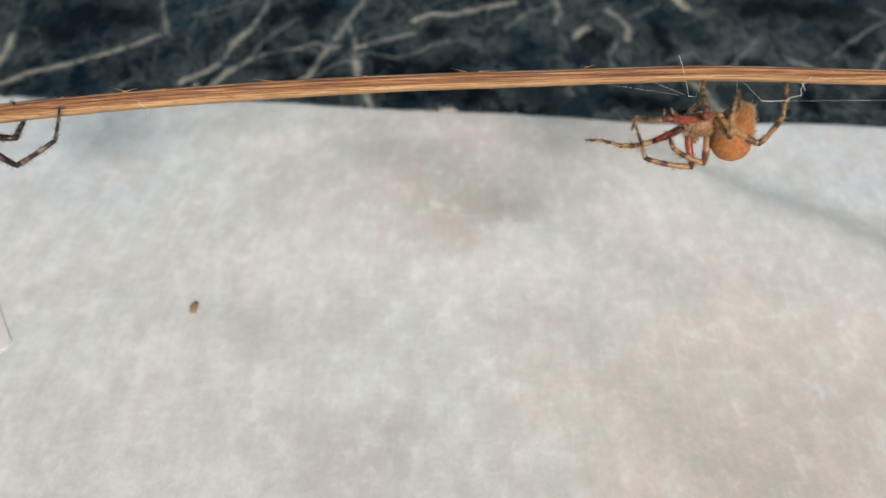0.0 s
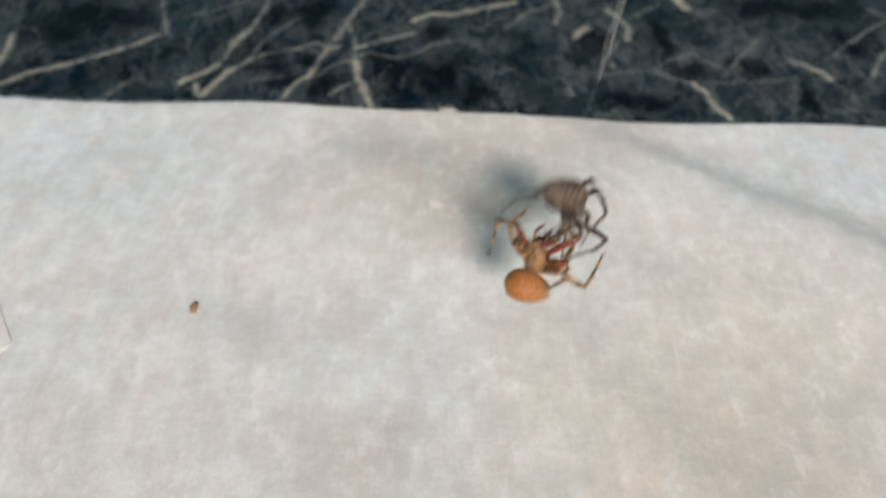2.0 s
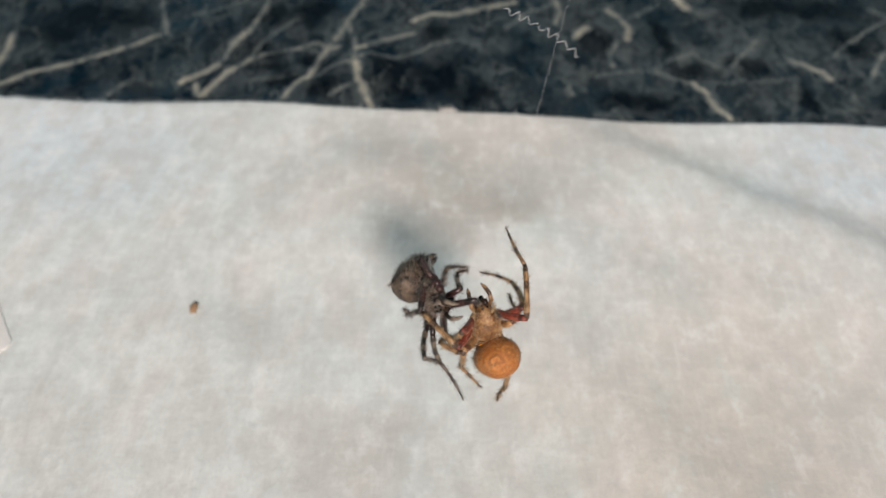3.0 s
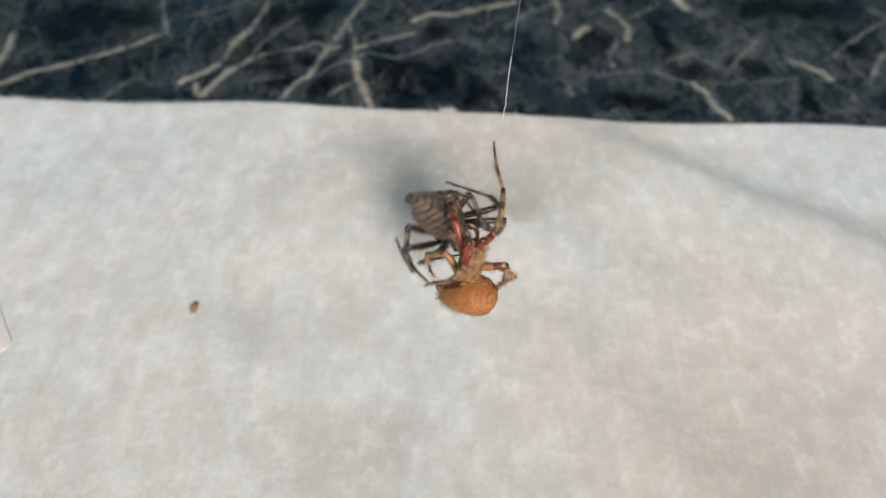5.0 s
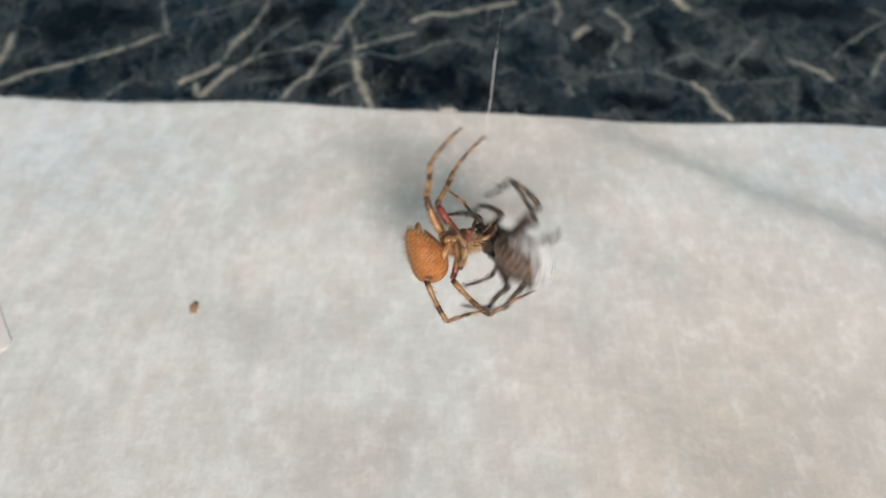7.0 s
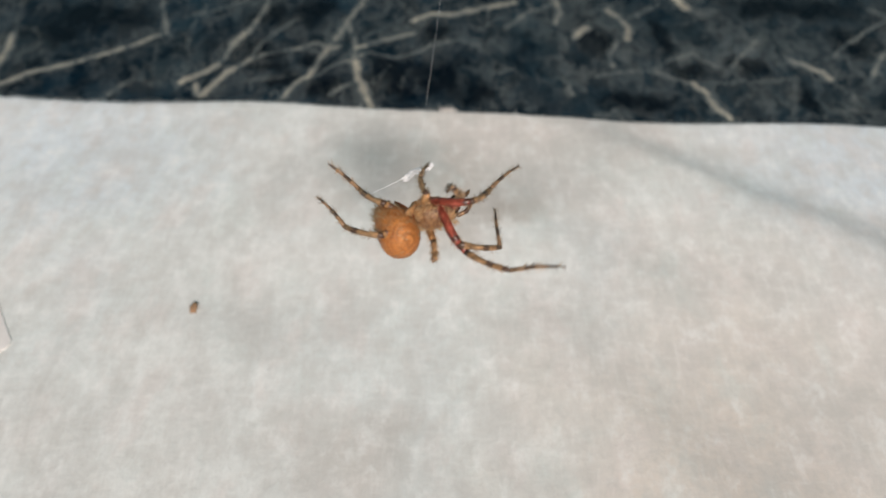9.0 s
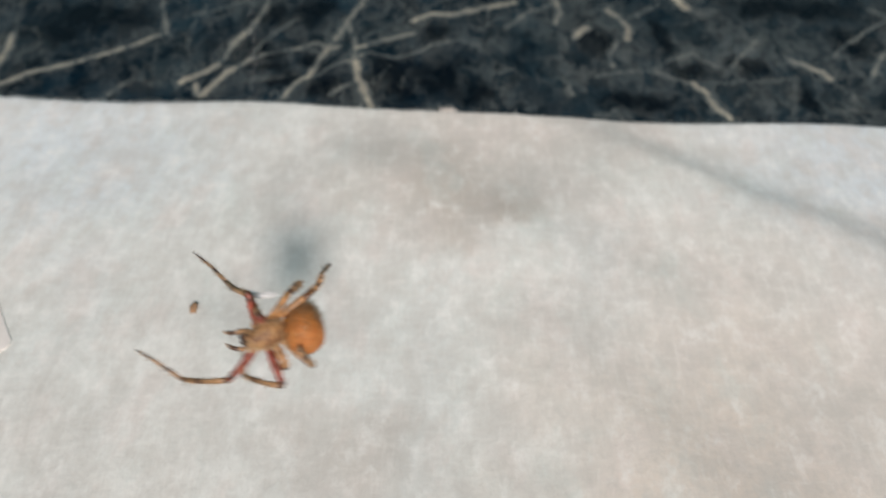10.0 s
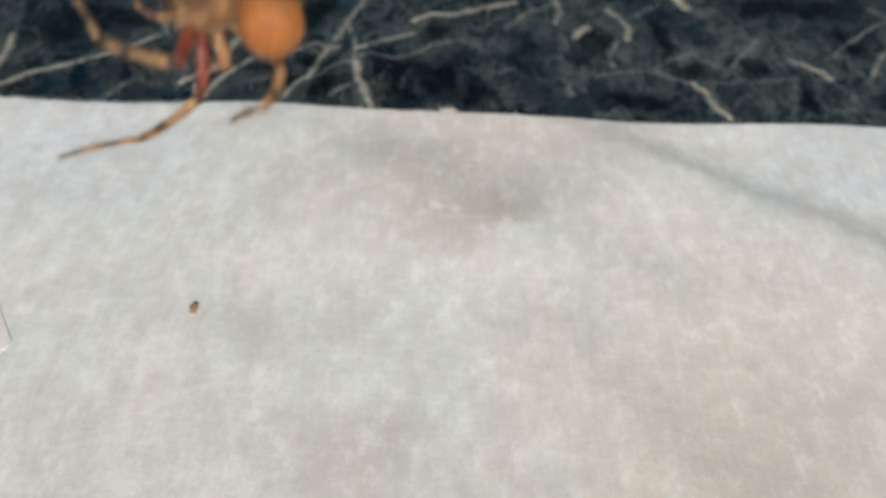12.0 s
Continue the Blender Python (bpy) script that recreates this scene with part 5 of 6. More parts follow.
    walk(dragline, [
        (0, pose(0.0262, -0.0176, 0.0568, -90, 40, -88)), (0.5, pose(0.0262, -0.0155, 0.0585, -90, 40, -88)),
        (1, pose(0.0262, -0.0152, 0.0588, -90, 40, -88)), (1.15, pose(-0.0030, -0.0368, 0.0417, -60, 28, -39)),
        (1.3, pose(0.0364, -0.0549, -0.0146, -28, -6, 3)), (1.4, pose(0.0483, -0.0614, -0.0081, -35, -13, 9)),
        (1.5, pose(0.0341, -0.0640, -0.0095, -35, -4, 3)), (1.6, pose(0.0115, -0.0631, -0.0083, -35, 8, -6)),
        (1.7, pose(0.0100, -0.0654, -0.0056, -38, 9, -7)), (1.8, pose(0.0240, -0.0667, -0.0058, -37, 1, -1)),
        (1.9, pose(0.0070, -0.0641, -0.0001, -38, 10, -8)), (2, pose(0.0016, -0.0575, 0.0043, -35, 13, -9)),
        (2.1, pose(0.0179, -0.0223, 0.0495, -12, 4, -1)), (2.3, pose(0.0140, -0.0213, 0.0502, -12, 4, -1)),
        (2.5, pose(0.0110, -0.0194, 0.0514, -13, 19, -4)), (2.7, pose(0.0061, -0.0242, 0.0465, -12, 13, -3)),
        (3, pose(0.0090, -0.0314, 0.0448, -12, 9, -2)), (3.2, pose(0.0116, -0.0308, 0.0418, -12, 7, -1)),
        (4, pose(0.0133, -0.0262, 0.0450, -12, 4, -1)), (4.8, pose(0.0176, -0.0218, 0.0483, -12, 11, -2)),
        (4.9, pose(0.0121, -0.0216, 0.0489, -12, 7, -1)), (5, pose(0.0080, -0.0215, 0.0511, -12, 4, -1)),
        (5.1, pose(0.0124, -0.0223, 0.0518, -12, 4, -1)), (5.2, pose(0.0141, -0.0209, 0.0513, -12, 4, -1)),
        (5.3, pose(0.0182, -0.0204, 0.0509, -12, 6, -1)), (5.5, pose(0.0137, -0.0206, 0.0534, -12, 10, -2)),
        (5.6, pose(0.0110, -0.0213, 0.0528, -12, 9, -2)), (5.8, pose(0.0183, -0.0198, 0.0515, -12, 6, -1)),
        (6, pose(0.0172, -0.0218, 0.0544, -12, 4, -1)), (6.3, pose(0.0089, -0.0223, 0.0537, -12, 4, -1)),
        (6.5, pose(0.0118, -0.0224, 0.0539, -12, 5, -1)), (6.8, pose(0.0091, -0.0240, 0.0556, -12, 4, -1)),
        (7, pose(0.0060, -0.0219, 0.0526, -12, 4, -1)), (7.2, pose(0.0024, -0.0215, 0.0545, -12, 2, 0)),
        (8, pose(0.0005, -0.0245, 0.0520, -12, 1, 0)), (8.4, pose(0.0003, -0.0259, 0.0509, -12, 4, -1)),
        (8.8, pose(-0.0001, -0.0272, 0.0498, -12, 8, -2)), (8.9, pose(-0.0051, -0.0290, 0.0484, -12, 9, -2)),
        (9, pose(-0.0035, -0.0276, 0.0495, -12, 7, -1)), (9.1, pose(-0.0032, -0.0280, 0.0491, -12, 7, -1)),
        (9.2, pose(-0.0041, -0.0321, 0.0460, -12, 2, 0)), (9.3, pose(-0.0041, -0.0356, 0.0432, -12, 2, 0)),
        (9.4, pose(-0.0047, -0.0362, 0.0392, -12, 2, 0)), (9.5, pose(-0.0060, -0.0364, 0.0386, -12, 2, 0)),
        (9.6, pose(-0.0115, -0.0354, 0.0381, -12, 2, 0)), (9.8, pose(-0.0106, -0.0360, 0.0381, -12, 2, 0)),
        (10, pose(-0.0251, -0.0408, 0.0393, -12, 7, -1)), (10.2, pose(-0.0300, -0.0370, 0.0425, -12, 15, -3)),
        (10.5, pose(-0.0256, -0.0393, 0.0410, -12, 15, -3)), (10.8, pose(-0.0241, -0.0377, 0.0418, -12, 15, -3)),
        (11, pose(-0.0249, -0.0375, 0.0442, -12, 13, -3)), (11.1, pose(-0.0267, -0.0299, 0.0551, -12, 7, -1)),
        (11.2, pose(-0.0233, -0.0290, 0.0650, -12, 7, -1)), (11.3, pose(-0.0163, -0.0304, 0.0742, -12, 4, -1)),
        (11.4, pose(-0.0125, -0.0344, 0.0814, -12, 4, -1)), (11.6, pose(-0.0093, -0.0377, 0.0881, -12, 4, -1)),
        (11.8, pose(-0.0139, -0.0367, 0.0911, -12, 4, -1)), (12, pose(-0.0155, -0.0451, 0.0888, -12, 4, -1)),
    ])
    # the doubled lower strand slips up along the line where only one thread is left
    walk(doubled_strand, [(0, pose(0, 0, 0.07)), (4.3, pose(0, 0, 0.07)), (4.8, pose(0, 0, 0)), (7.2, pose(0, 0, 0)), (8.5, pose(0, 0, 0.07)), (12, pose(0, 0, 0.07))])
    walk(silk_knot, [
        (0, pose(0.0412, -0.0163, 0.0566, 40, 0, 0)), (0.5, pose(0.0412, -0.0141, 0.0584, 40, 0, 0)),
        (1, pose(0.0412, -0.0137, 0.0587, 40, 0, 0)), (1.5, pose(0.0412, -0.0141, 0.0584, 40, 0, 0)),
        (1.8, pose(0.0409, -0.0136, 0.0601, 40, 0, 0)), (1.9, pose(0.0402, -0.0121, 0.0640, 40, 0, 0)),
        (2, pose(0.0388, -0.0104, 0.0707, 40, 0, 0)), (2.1, pose(0.0226, -0.0098, 0.1080, 13, -38, 70)),
        (2.3, pose(0.0187, -0.0088, 0.1087, 13, -38, 70)), (2.5, pose(0.0310, -0.0076, 0.1068, 13, -38, 70)),
        (2.7, pose(0.0199, -0.0121, 0.1036, 13, -38, 70)), (3, pose(0.0184, -0.0191, 0.1028, 13, -38, 70)),
        (3.2, pose(0.0187, -0.0184, 0.1000, 13, -38, 70)), (4, pose(0.0180, -0.0137, 0.1035, 13, -38, 70)),
        (4.8, pose(0.0292, -0.0096, 0.1059, 13, -38, 70)), (4.9, pose(0.0191, -0.0092, 0.1072, 13, -38, 70)),
        (5, pose(0.0128, -0.0091, 0.1096, 13, -38, 70)), (5.1, pose(0.0171, -0.0098, 0.1103, 13, -38, 70)),
        (5.2, pose(0.0188, -0.0085, 0.1098, 13, -38, 70)), (5.3, pose(0.0241, -0.0080, 0.1093, 13, -38, 70)),
        (5.5, pose(0.0240, -0.0083, 0.1113, 13, -38, 70)), (5.6, pose(0.0203, -0.0089, 0.1107, 13, -38, 70)),
        (5.8, pose(0.0242, -0.0074, 0.1099, 13, -38, 70)), (6, pose(0.0219, -0.0094, 0.1129, 13, -38, 70)),
        (6.3, pose(0.0136, -0.0099, 0.1122, 13, -38, 70)), (6.5, pose(0.0170, -0.0100, 0.1124, 13, -38, 70)),
        (6.8, pose(0.0138, -0.0116, 0.1141, 13, -38, 70)), (7, pose(0.0107, -0.0094, 0.1111, 13, -38, 70)),
        (7.2, pose(0.0047, -0.0090, 0.1131, 13, -38, 70)), (8, pose(0.0013, -0.0151, 0.0960, 13, -38, 70)),
        (8.4, pose(0.0017, -0.0221, 0.0685, 13, -38, 70)), (8.8, pose(-0.0001, -0.0278, 0.0501, -37, 16, -160)),
        (8.9, pose(-0.0050, -0.0296, 0.0487, -37, 16, -160)), (9, pose(-0.0034, -0.0282, 0.0499, -37, 16, -160)),
        (9.1, pose(-0.0031, -0.0285, 0.0495, -37, 16, -160)), (9.2, pose(-0.0041, -0.0326, 0.0464, -26, 32, -132)),
        (9.3, pose(-0.0041, -0.0361, 0.0435, -26, 32, -132)), (9.4, pose(-0.0047, -0.0366, 0.0395, -26, 32, -132)),
        (9.5, pose(-0.0060, -0.0369, 0.0389, -26, 32, -132)), (9.6, pose(-0.0114, -0.0359, 0.0385, 40, 2, -2)),
        (9.8, pose(-0.0106, -0.0365, 0.0385, 40, 2, -2)), (10, pose(-0.0250, -0.0413, 0.0397, 40, 2, -2)),
        (10.2, pose(-0.0298, -0.0375, 0.0428, 40, 2, -2)), (10.5, pose(-0.0254, -0.0397, 0.0414, 40, 2, -2)),
        (10.8, pose(-0.0240, -0.0382, 0.0421, 40, 2, -2)), (11, pose(-0.0248, -0.0380, 0.0446, 40, 2, -2)),
        (11.1, pose(-0.0265, -0.0304, 0.0554, 40, 2, -2)), (11.2, pose(-0.0231, -0.0296, 0.0653, 40, 2, -2)),
        (11.3, pose(-0.0162, -0.0310, 0.0745, 40, 2, -2)), (11.4, pose(-0.0124, -0.0351, 0.0816, 40, 2, -2)),
        (11.6, pose(-0.0092, -0.0384, 0.0883, 40, 2, -2)), (11.8, pose(-0.0138, -0.0374, 0.0914, 40, 2, -2)),
        (12, pose(-0.0153, -0.0457, 0.0891, 40, 2, -2)),
    ])
    walk(web_end, [
        (0, pose(0.0000, -0.0165, 0.0559, -50, 0, 0)), (0.1, pose(0.0000, -0.0155, 0.0567, -50, 0, 0)),
        (0.3, pose(0.0000, -0.0149, 0.0572, -50, 0, 1)), (0.5, pose(0.0000, -0.0146, 0.0575, -50, -1, 1)),
        (1, pose(0.0000, -0.0142, 0.0578, -50, -1, 1)), (1.3, pose(0.0000, -0.0146, 0.0575, -50, -1, 1)),
        (1.5, pose(0.0000, -0.0147, 0.0573, -50, -1, 1)), (1.7, pose(0.0000, -0.0139, 0.0581, -50, -1, 1)),
        (1.8, pose(-0.0003, -0.0142, 0.0591, -50, -1, 1)), (1.9, pose(-0.0010, -0.0124, 0.0632, -50, 0, 0)),
        (2, pose(-0.0024, -0.0106, 0.0699, -50, 0, 0)), (2.2, pose(-0.0037, -0.0087, 0.0768, -50, 0, 1)),
        (2.6, pose(-0.0044, -0.0086, 0.0795, -50, 0, 1)), (2.9, pose(0.0074, -0.0087, 0.0658, -55, 20, -26)),
        (3, pose(0.0083, -0.0111, 0.0638, -55, 20, -26)), (3.1, pose(0.0104, -0.0084, 0.0661, -55, 20, -26)),
        (3.5, pose(-0.0044, -0.0086, 0.0795, -50, 0, 1)), (4, pose(-0.0051, -0.0106, 0.0804, -50, 0, 1)),
        (11, pose(-0.0051, -0.0106, 0.0804, -50, 0, 1)), (11.4, pose(-0.0103, -0.0179, 0.0939, -50, 0, 1)),
        (12, pose(-0.0103, -0.0179, 0.0939, -50, 0, 1)),
    ])
    # silk is held in the orange spider's body until it is drawn out round the dark one
    times = [round(k / 10, 2) for k in range(121)]
    held, caught = [], []
    for t in times:
        scene.frame_set(frame(t))
        held.append(orange_spider.matrix_world.copy())
        caught.append(dark_spider.matrix_world.copy())
    store = pose(-0.0027, 0, 0.0008, 0, -52) @ pose(-0.0002, 0, 0.0006)
    for k, band in enumerate(silk_bands):
        out = 6.05 + 0.07 * k
        spot = pose(-0.0042, 0, 0.0006, 0, 0, 20 * k) @ pose(0, 0, 0, 51 * k, 8 * k) @ pose(0, 0, 0.0043, 0, 0, 33 * k)
        rows = []
        for t, a, b in zip(times, held, caught):
            f = min(1.0, max(0.0, (t - out) / 0.3))
            rows.append((t, (a @ store).lerp(b @ spot, f)))
        walk(band, rows)
    rest = pose(-0.0027, 0, 0.0008, 0, -52) @ pose(0.0037, 0, 0, 0, 0, 180)
    rows = []
    for t, a, b in zip(times, held, caught):
        aim = b @ Vector((-0.0035, 0, 0))
        root = a @ Vector((-0.0056, 0, -0.0035))
        toward = Matrix.Translation(root) @ (aim - root).to_track_quat("X", "Z").to_matrix().to_4x4()
        f = min(1.0, max(0.0, (t - 6.0) / 0.2)) * (1 - min(1.0, max(0.0, (t - 6.5) / 0.2)))
        rows.append((t, (a @ rest).lerp(toward, f)))
    walk(silk_fan, rows)
    move_leg(orange_legs["L1"], [
        (0, -165, 83, 1, -8, 86, -56), (0.5, -78, 74, -9, 53, -28, -4), (0.8, -73, 63, -60, 21, -5, 40),
        (1, 47, 74, -13, 43, -32, 34), (1.5, -80, 69, 37, -59, 132, 51), (2, -64, 8, 96, -49, -53, 35),
        (2.5, -33, -11, 132, -14, 131, -15), (3, 53, 52, 175, -53, -166, -40), (3.2, 55, 50, -10, -35, 150, -50),
        (4.8, 55, 50, -10, -35, 150, -50), (5, -17, -33, -98, -12, 172, -20), (5.5, 20, 26, -25, -21, -123, -32),
        (6, 56, -25, -102, -1, -117, -2), (6.5, 62, -31, -89, 5, -106, -1), (7, 104, -24, -63, 21, -62, 22),
        (7.2, 75, -10, -89, -45, -83, -45), (8.8, 27, -6, -52, -56, 96, -74), (9, -45, 70, -46, -16, -71, -82),
        (9.5, -68, -49, -66, -25, -82, -42), (10, 42, 2, 13, -39, -45, -30), (10.5, 60, 50, 39, -24, 27, -43),
        (11, 49, 47, 29, -16, -41, -36), (11.5, 13, 52, 29, -54, -43, -65), (12, -13, 62, 30, -49, 63, -81),
    ])
    move_leg(orange_legs["L2"], [
        (0, 38, 28, -21, 8, -26, -3), (0.5, 78, 34, 0, 5, 5, 5), (0.8, 12, 43, -14, 2, -16, -11),
        (1, 0, -11, -55, 7, 62, -19), (1.5, 75, 50, 30, -50, -160, -50), (2, 5, 35, 101, -7, 176, 5),
        (2.5, -163, -70, -16, -14, 115, -2), (3, 75, 50, 30, -50, -160, -50), (3.2, 157, 20, 112, -83, 61, 9),
        (4.8, 75, 50, 30, -50, -160, -50), (5, 21, 2, -127, -15, 51, -7), (5.5, 27, -5, -36, -48, 4, -41),
        (6, 128, 69, 73, 41, -92, 28), (6.5, -106, -82, -17, -52, -28, -12), (7, -148, -58, -50, -29, 10, -42),
        (7.2, 84, -23, -25, -59, -56, -54), (8.8, 73, -9, -101, -28, -98, -31), (9, 21, 32, -55, -45, -26, -45),
        (9.5, -44, -38, -69, -26, -84, -40), (10, 94, 46, 11, -53, -103, -6), (10.5, 63, 51, 9, -12, -60, -72),
        (11, 61, 51, -3, -4, -45, -57), (11.5, 87, 41, 25, 18, 24, -8), (12, 79, 45, 48, -2, 15, -4),
    ])
    move_leg(orange_legs["L3"], [
        (0, 100, 45, 70, -60, -130, -45), (0.5, 44, 8, 44, -1, 0, 0), (0.8, 100, 45, 70, -60, -130, -45),
        (1, 100, 45, 70, -60, -130, -45), (1.5, 112, -11, 0, 17, -49, 52), (2, 18, 52, 37, -4, -31, -30),
        (2.5, 120, -17, 12, 0, 9, 2), (3, 100, 45, 70, -60, -130, -45), (3.2, 80, 63, 34, -15, 24, -32),
        (4.8, 100, 45, 70, -60, -130, -45), (5, 10, -43, -148, -41, -169, 25), (5.5, 74, -16, 44, -47, 14, 1),
        (6, 100, 45, 70, -60, -130, -45), (6.5, 100, 45, 70, -60, -130, -45), (7, 100, 45, 70, -60, -130, -45),
        (7.2, 112, -65, 36, -60, -44, -38), (8.8, 100, 45, 70, -60, -130, -45), (9, 70, 29, -130, -74, -62, -59),
        (9.5, 149, -12, 9, -52, 3, 29), (10, 100, 45, 70, -60, -130, -45), (10.5, 37, 27, -4, 13, -1, -5),
        (11, 15, 15, -3, -4, -9, -10), (11.5, -147, 78, 104, -20, -1, 34), (12, 100, 45, 70, -60, -130, -45),
    ])
    move_leg(orange_legs["L4"], [
        (0, 72, 87, -16, -18, 108, -21), (0.5, 158, -26, -75, -15, -175, 0), (0.8, 163, 6, -78, -45, 143, 5),
        (1, -175, 24, 172, -39, 153, -80), (1.5, 139, 46, -1, -28, -37, -40), (2, -19, 41, 104, -29, -58, 24),
        (2.5, 129, 36, -13, 21, 116, 2), (3, 61, 48, -177, -36, -155, -9), (3.2, 141, 57, 56, -63, 32, -63),
        (4.8, 170, -18, -56, -74, 60, -60), (5, 38, 5, -152, -16, -143, -32), (5.5, 11, 85, -60, -10, 61, 9),
        (6, 161, -37, 23, -47, 24, -15), (6.5, 155, 55, -145, -20, -130, -80), (7, 169, 49, 56, 61, -4, -3),
        (7.2, 162, -3, 179, -31, -113, -38), (8.8, 167, 37, 159, -15, -173, -42), (9, 172, 45, -169, -34, 166, -57),
        (9.5, 179, 3, -75, -60, 131, 36), (10, 131, 44, -69, 19, 129, -52), (10.5, 172, 78, -133, 40, 171, -4),
        (11, 174, 76, -155, 34, 160, -6), (11.5, -143, 77, 165, -12, -150, 24), (12, 155, 46, -8, 54, 83, -32),
    ])
    move_leg(orange_legs["R1"], [
        (0, -22, 5, 82, -6, -61, 19), (0.5, -63, 76, -8, 34, 41, 55), (0.8, -72, 63, -56, -3, 81, 48),
        (1, -61, -7, 87, -3, -79, 25), (1.5, -55, 50, 10, -35, -150, -50), (2, -50, -15, 90, -24, 172, -7),
        (2.5, 36, -67, 91, -26, -17, 10), (3, -56, 70, -30, -37, -21, -67), (3.2, -102, 70, -25, -44, 174, 74),
        (4.8, -49, 21, 147, 78, 45, 40), (5, 26, 23, -67, -12, -54, -32), (5.5, -15, 47, 63, 14, -70, -42),
        (6, -24, 29, 29, -32, -146, -30), (6.5, 26, 63, -25, -5, 135, -71), (7, 148, 62, 38, 45, 11, -23),
        (7.2, -56, 71, -13, -23, 77, -33), (8.8, -12, 59, -5, 22, 0, -24), (9, -3, 70, 18, 45, 24, 24),
        (9.5, -149, 71, -1, -48, 120, 6), (10, -84, 13, 62, -69, -29, -69), (10.5, -59, 25, 88, -44, 40, -52),
        (11, -64, 20, 51, -48, 56, -51), (11.5, -2, 40, 137, -53, 121, -48), (12, -55, 50, 10, -35, -150, -50),
    ])
    move_leg(orange_legs["R2"], [
        (0, -59, -4, 112, -29, 117, -22), (0.5, -20, -5, 122, -6, 128, -6), (0.8, -45, -37, 109, 4, 109, 6),
        (1, -96, 8, 95, -36, 93, -39), (1.5, -176, 66, -19, -43, 92, 69), (2, -73, 11, 84, -48, -48, 41),
        (2.5, 13, 60, 123, 16, 65, 25), (3, -30, 54, -85, -76, 111, -73), (3.2, -101, 38, -26, -21, 80, 51),
        (4.8, 91, 69, -11, -15, 130, 32), (5, 35, 14, -138, -17, 70, 6), (5.5, -13, 40, 36, 2, -102, -24),
        (6, 23, 72, -36, -8, -113, -32), (6.5, 11, 52, 3, 32, -39, -6), (7, -75, 50, -30, -50, 160, -50),
        (7.2, -44, -33, 64, 12, -82, -28), (8.8, -130, 60, 81, 15, -108, 2), (9, 48, 6, 96, 32, -103, -39),
        (9.5, 151, 81, 26, -60, 123, 7), (10, -73, 44, 114, -79, 105, -36), (10.5, -45, 34, 113, -50, 111, -56),
        (11, -56, 37, 82, -62, 93, -61), (11.5, -25, 45, 172, -57, 157, -59), (12, -75, 50, -30, -50, 160, -50),
    ])
    move_leg(orange_legs["R3"], [
        (0, -100, 45, -70, -60, 130, -45), (0.5, -87, 74, 119, 1, -20, -15), (0.8, -100, 45, -70, -60, 130, -45),
        (1, 144, 72, 90, -29, -67, -4), (1.5, -168, 39, -73, -47, -11, 18), (2, -71, -14, 148, -33, 139, 28),
        (2.5, -100, 45, -70, -60, 130, -45), (3, -10, 65, -104, -50, -68, -76), (3.2, -100, 45, -70, -60, 130, -45),
        (4.8, -100, 45, -70, -60, 130, -45), (5, -55, 81, -135, 45, 168, -33), (5.5, -129, 73, -94, -36, 115, -48),
        (6, -100, 45, -70, -60, 130, -45), (6.5, -100, 45, -70, -60, 130, -45), (7, -100, 45, -70, -60, 130, -45),
        (7.2, -161, 62, -161, 65, 89, -25), (8.8, -100, 45, -70, -60, 130, -45), (9, 63, 75, 103, 76, -88, -48),
        (9.5, -135, 41, -57, 13, 33, 68), (10, -143, -14, 160, -43, -43, 49), (10.5, 160, -32, 149, -39, -51, 39),
        (11, 147, -45, 77, -79, -78, -5), (11.5, -100, 45, -70, -60, 130, -45), (12, -100, 45, -70, -60, 130, -45),
    ])
    move_leg(orange_legs["R4"], [
        (0, -150, 35, 162, -41, 128, -58), (0.5, -158, 48, -175, -60, 133, -42), (0.8, -152, 35, 137, -30, 120, -36),
        (1, -131, -5, 140, -24, 133, -21), (1.5, -162, 22, -69, -56, 5, 48), (2, -70, 13, -178, -60, -13, -11),
        (2.5, 50, 60, -17, 34, 123, -4), (3, 168, 37, 179, -30, 47, 51), (3.2, -130, 50, 170, -45, 30, -50),
        (4.8, 116, 66, -53, -17, 126, 37), (5, 13, 58, -148, 2, 66, 0), (5.5, 121, 83, -102, -29, 71, 6),
        (6, -130, 50, 170, -45, 30, -50), (6.5, -77, -46, 24, -78, 49, -23), (7, -138, -70, 83, -57, 10, -42),
        (7.2, -152, -52, 81, -51, 76, -36), (8.8, 160, -21, -165, -30, 92, -3), (9, 125, 1, -157, -51, 111, 3),
        (9.5, -173, -19, -128, -50, 144, 30), (10, -155, -2, -90, 39, 144, -51), (10.5, 173, -26, 164, -46, -51, 25),
        (11, 175, -39, 123, -55, -93, 23), (11.5, -130, 50, 170, -45, 30, -50), (12, -130, 50, 170, -45, 30, -50),
    ])
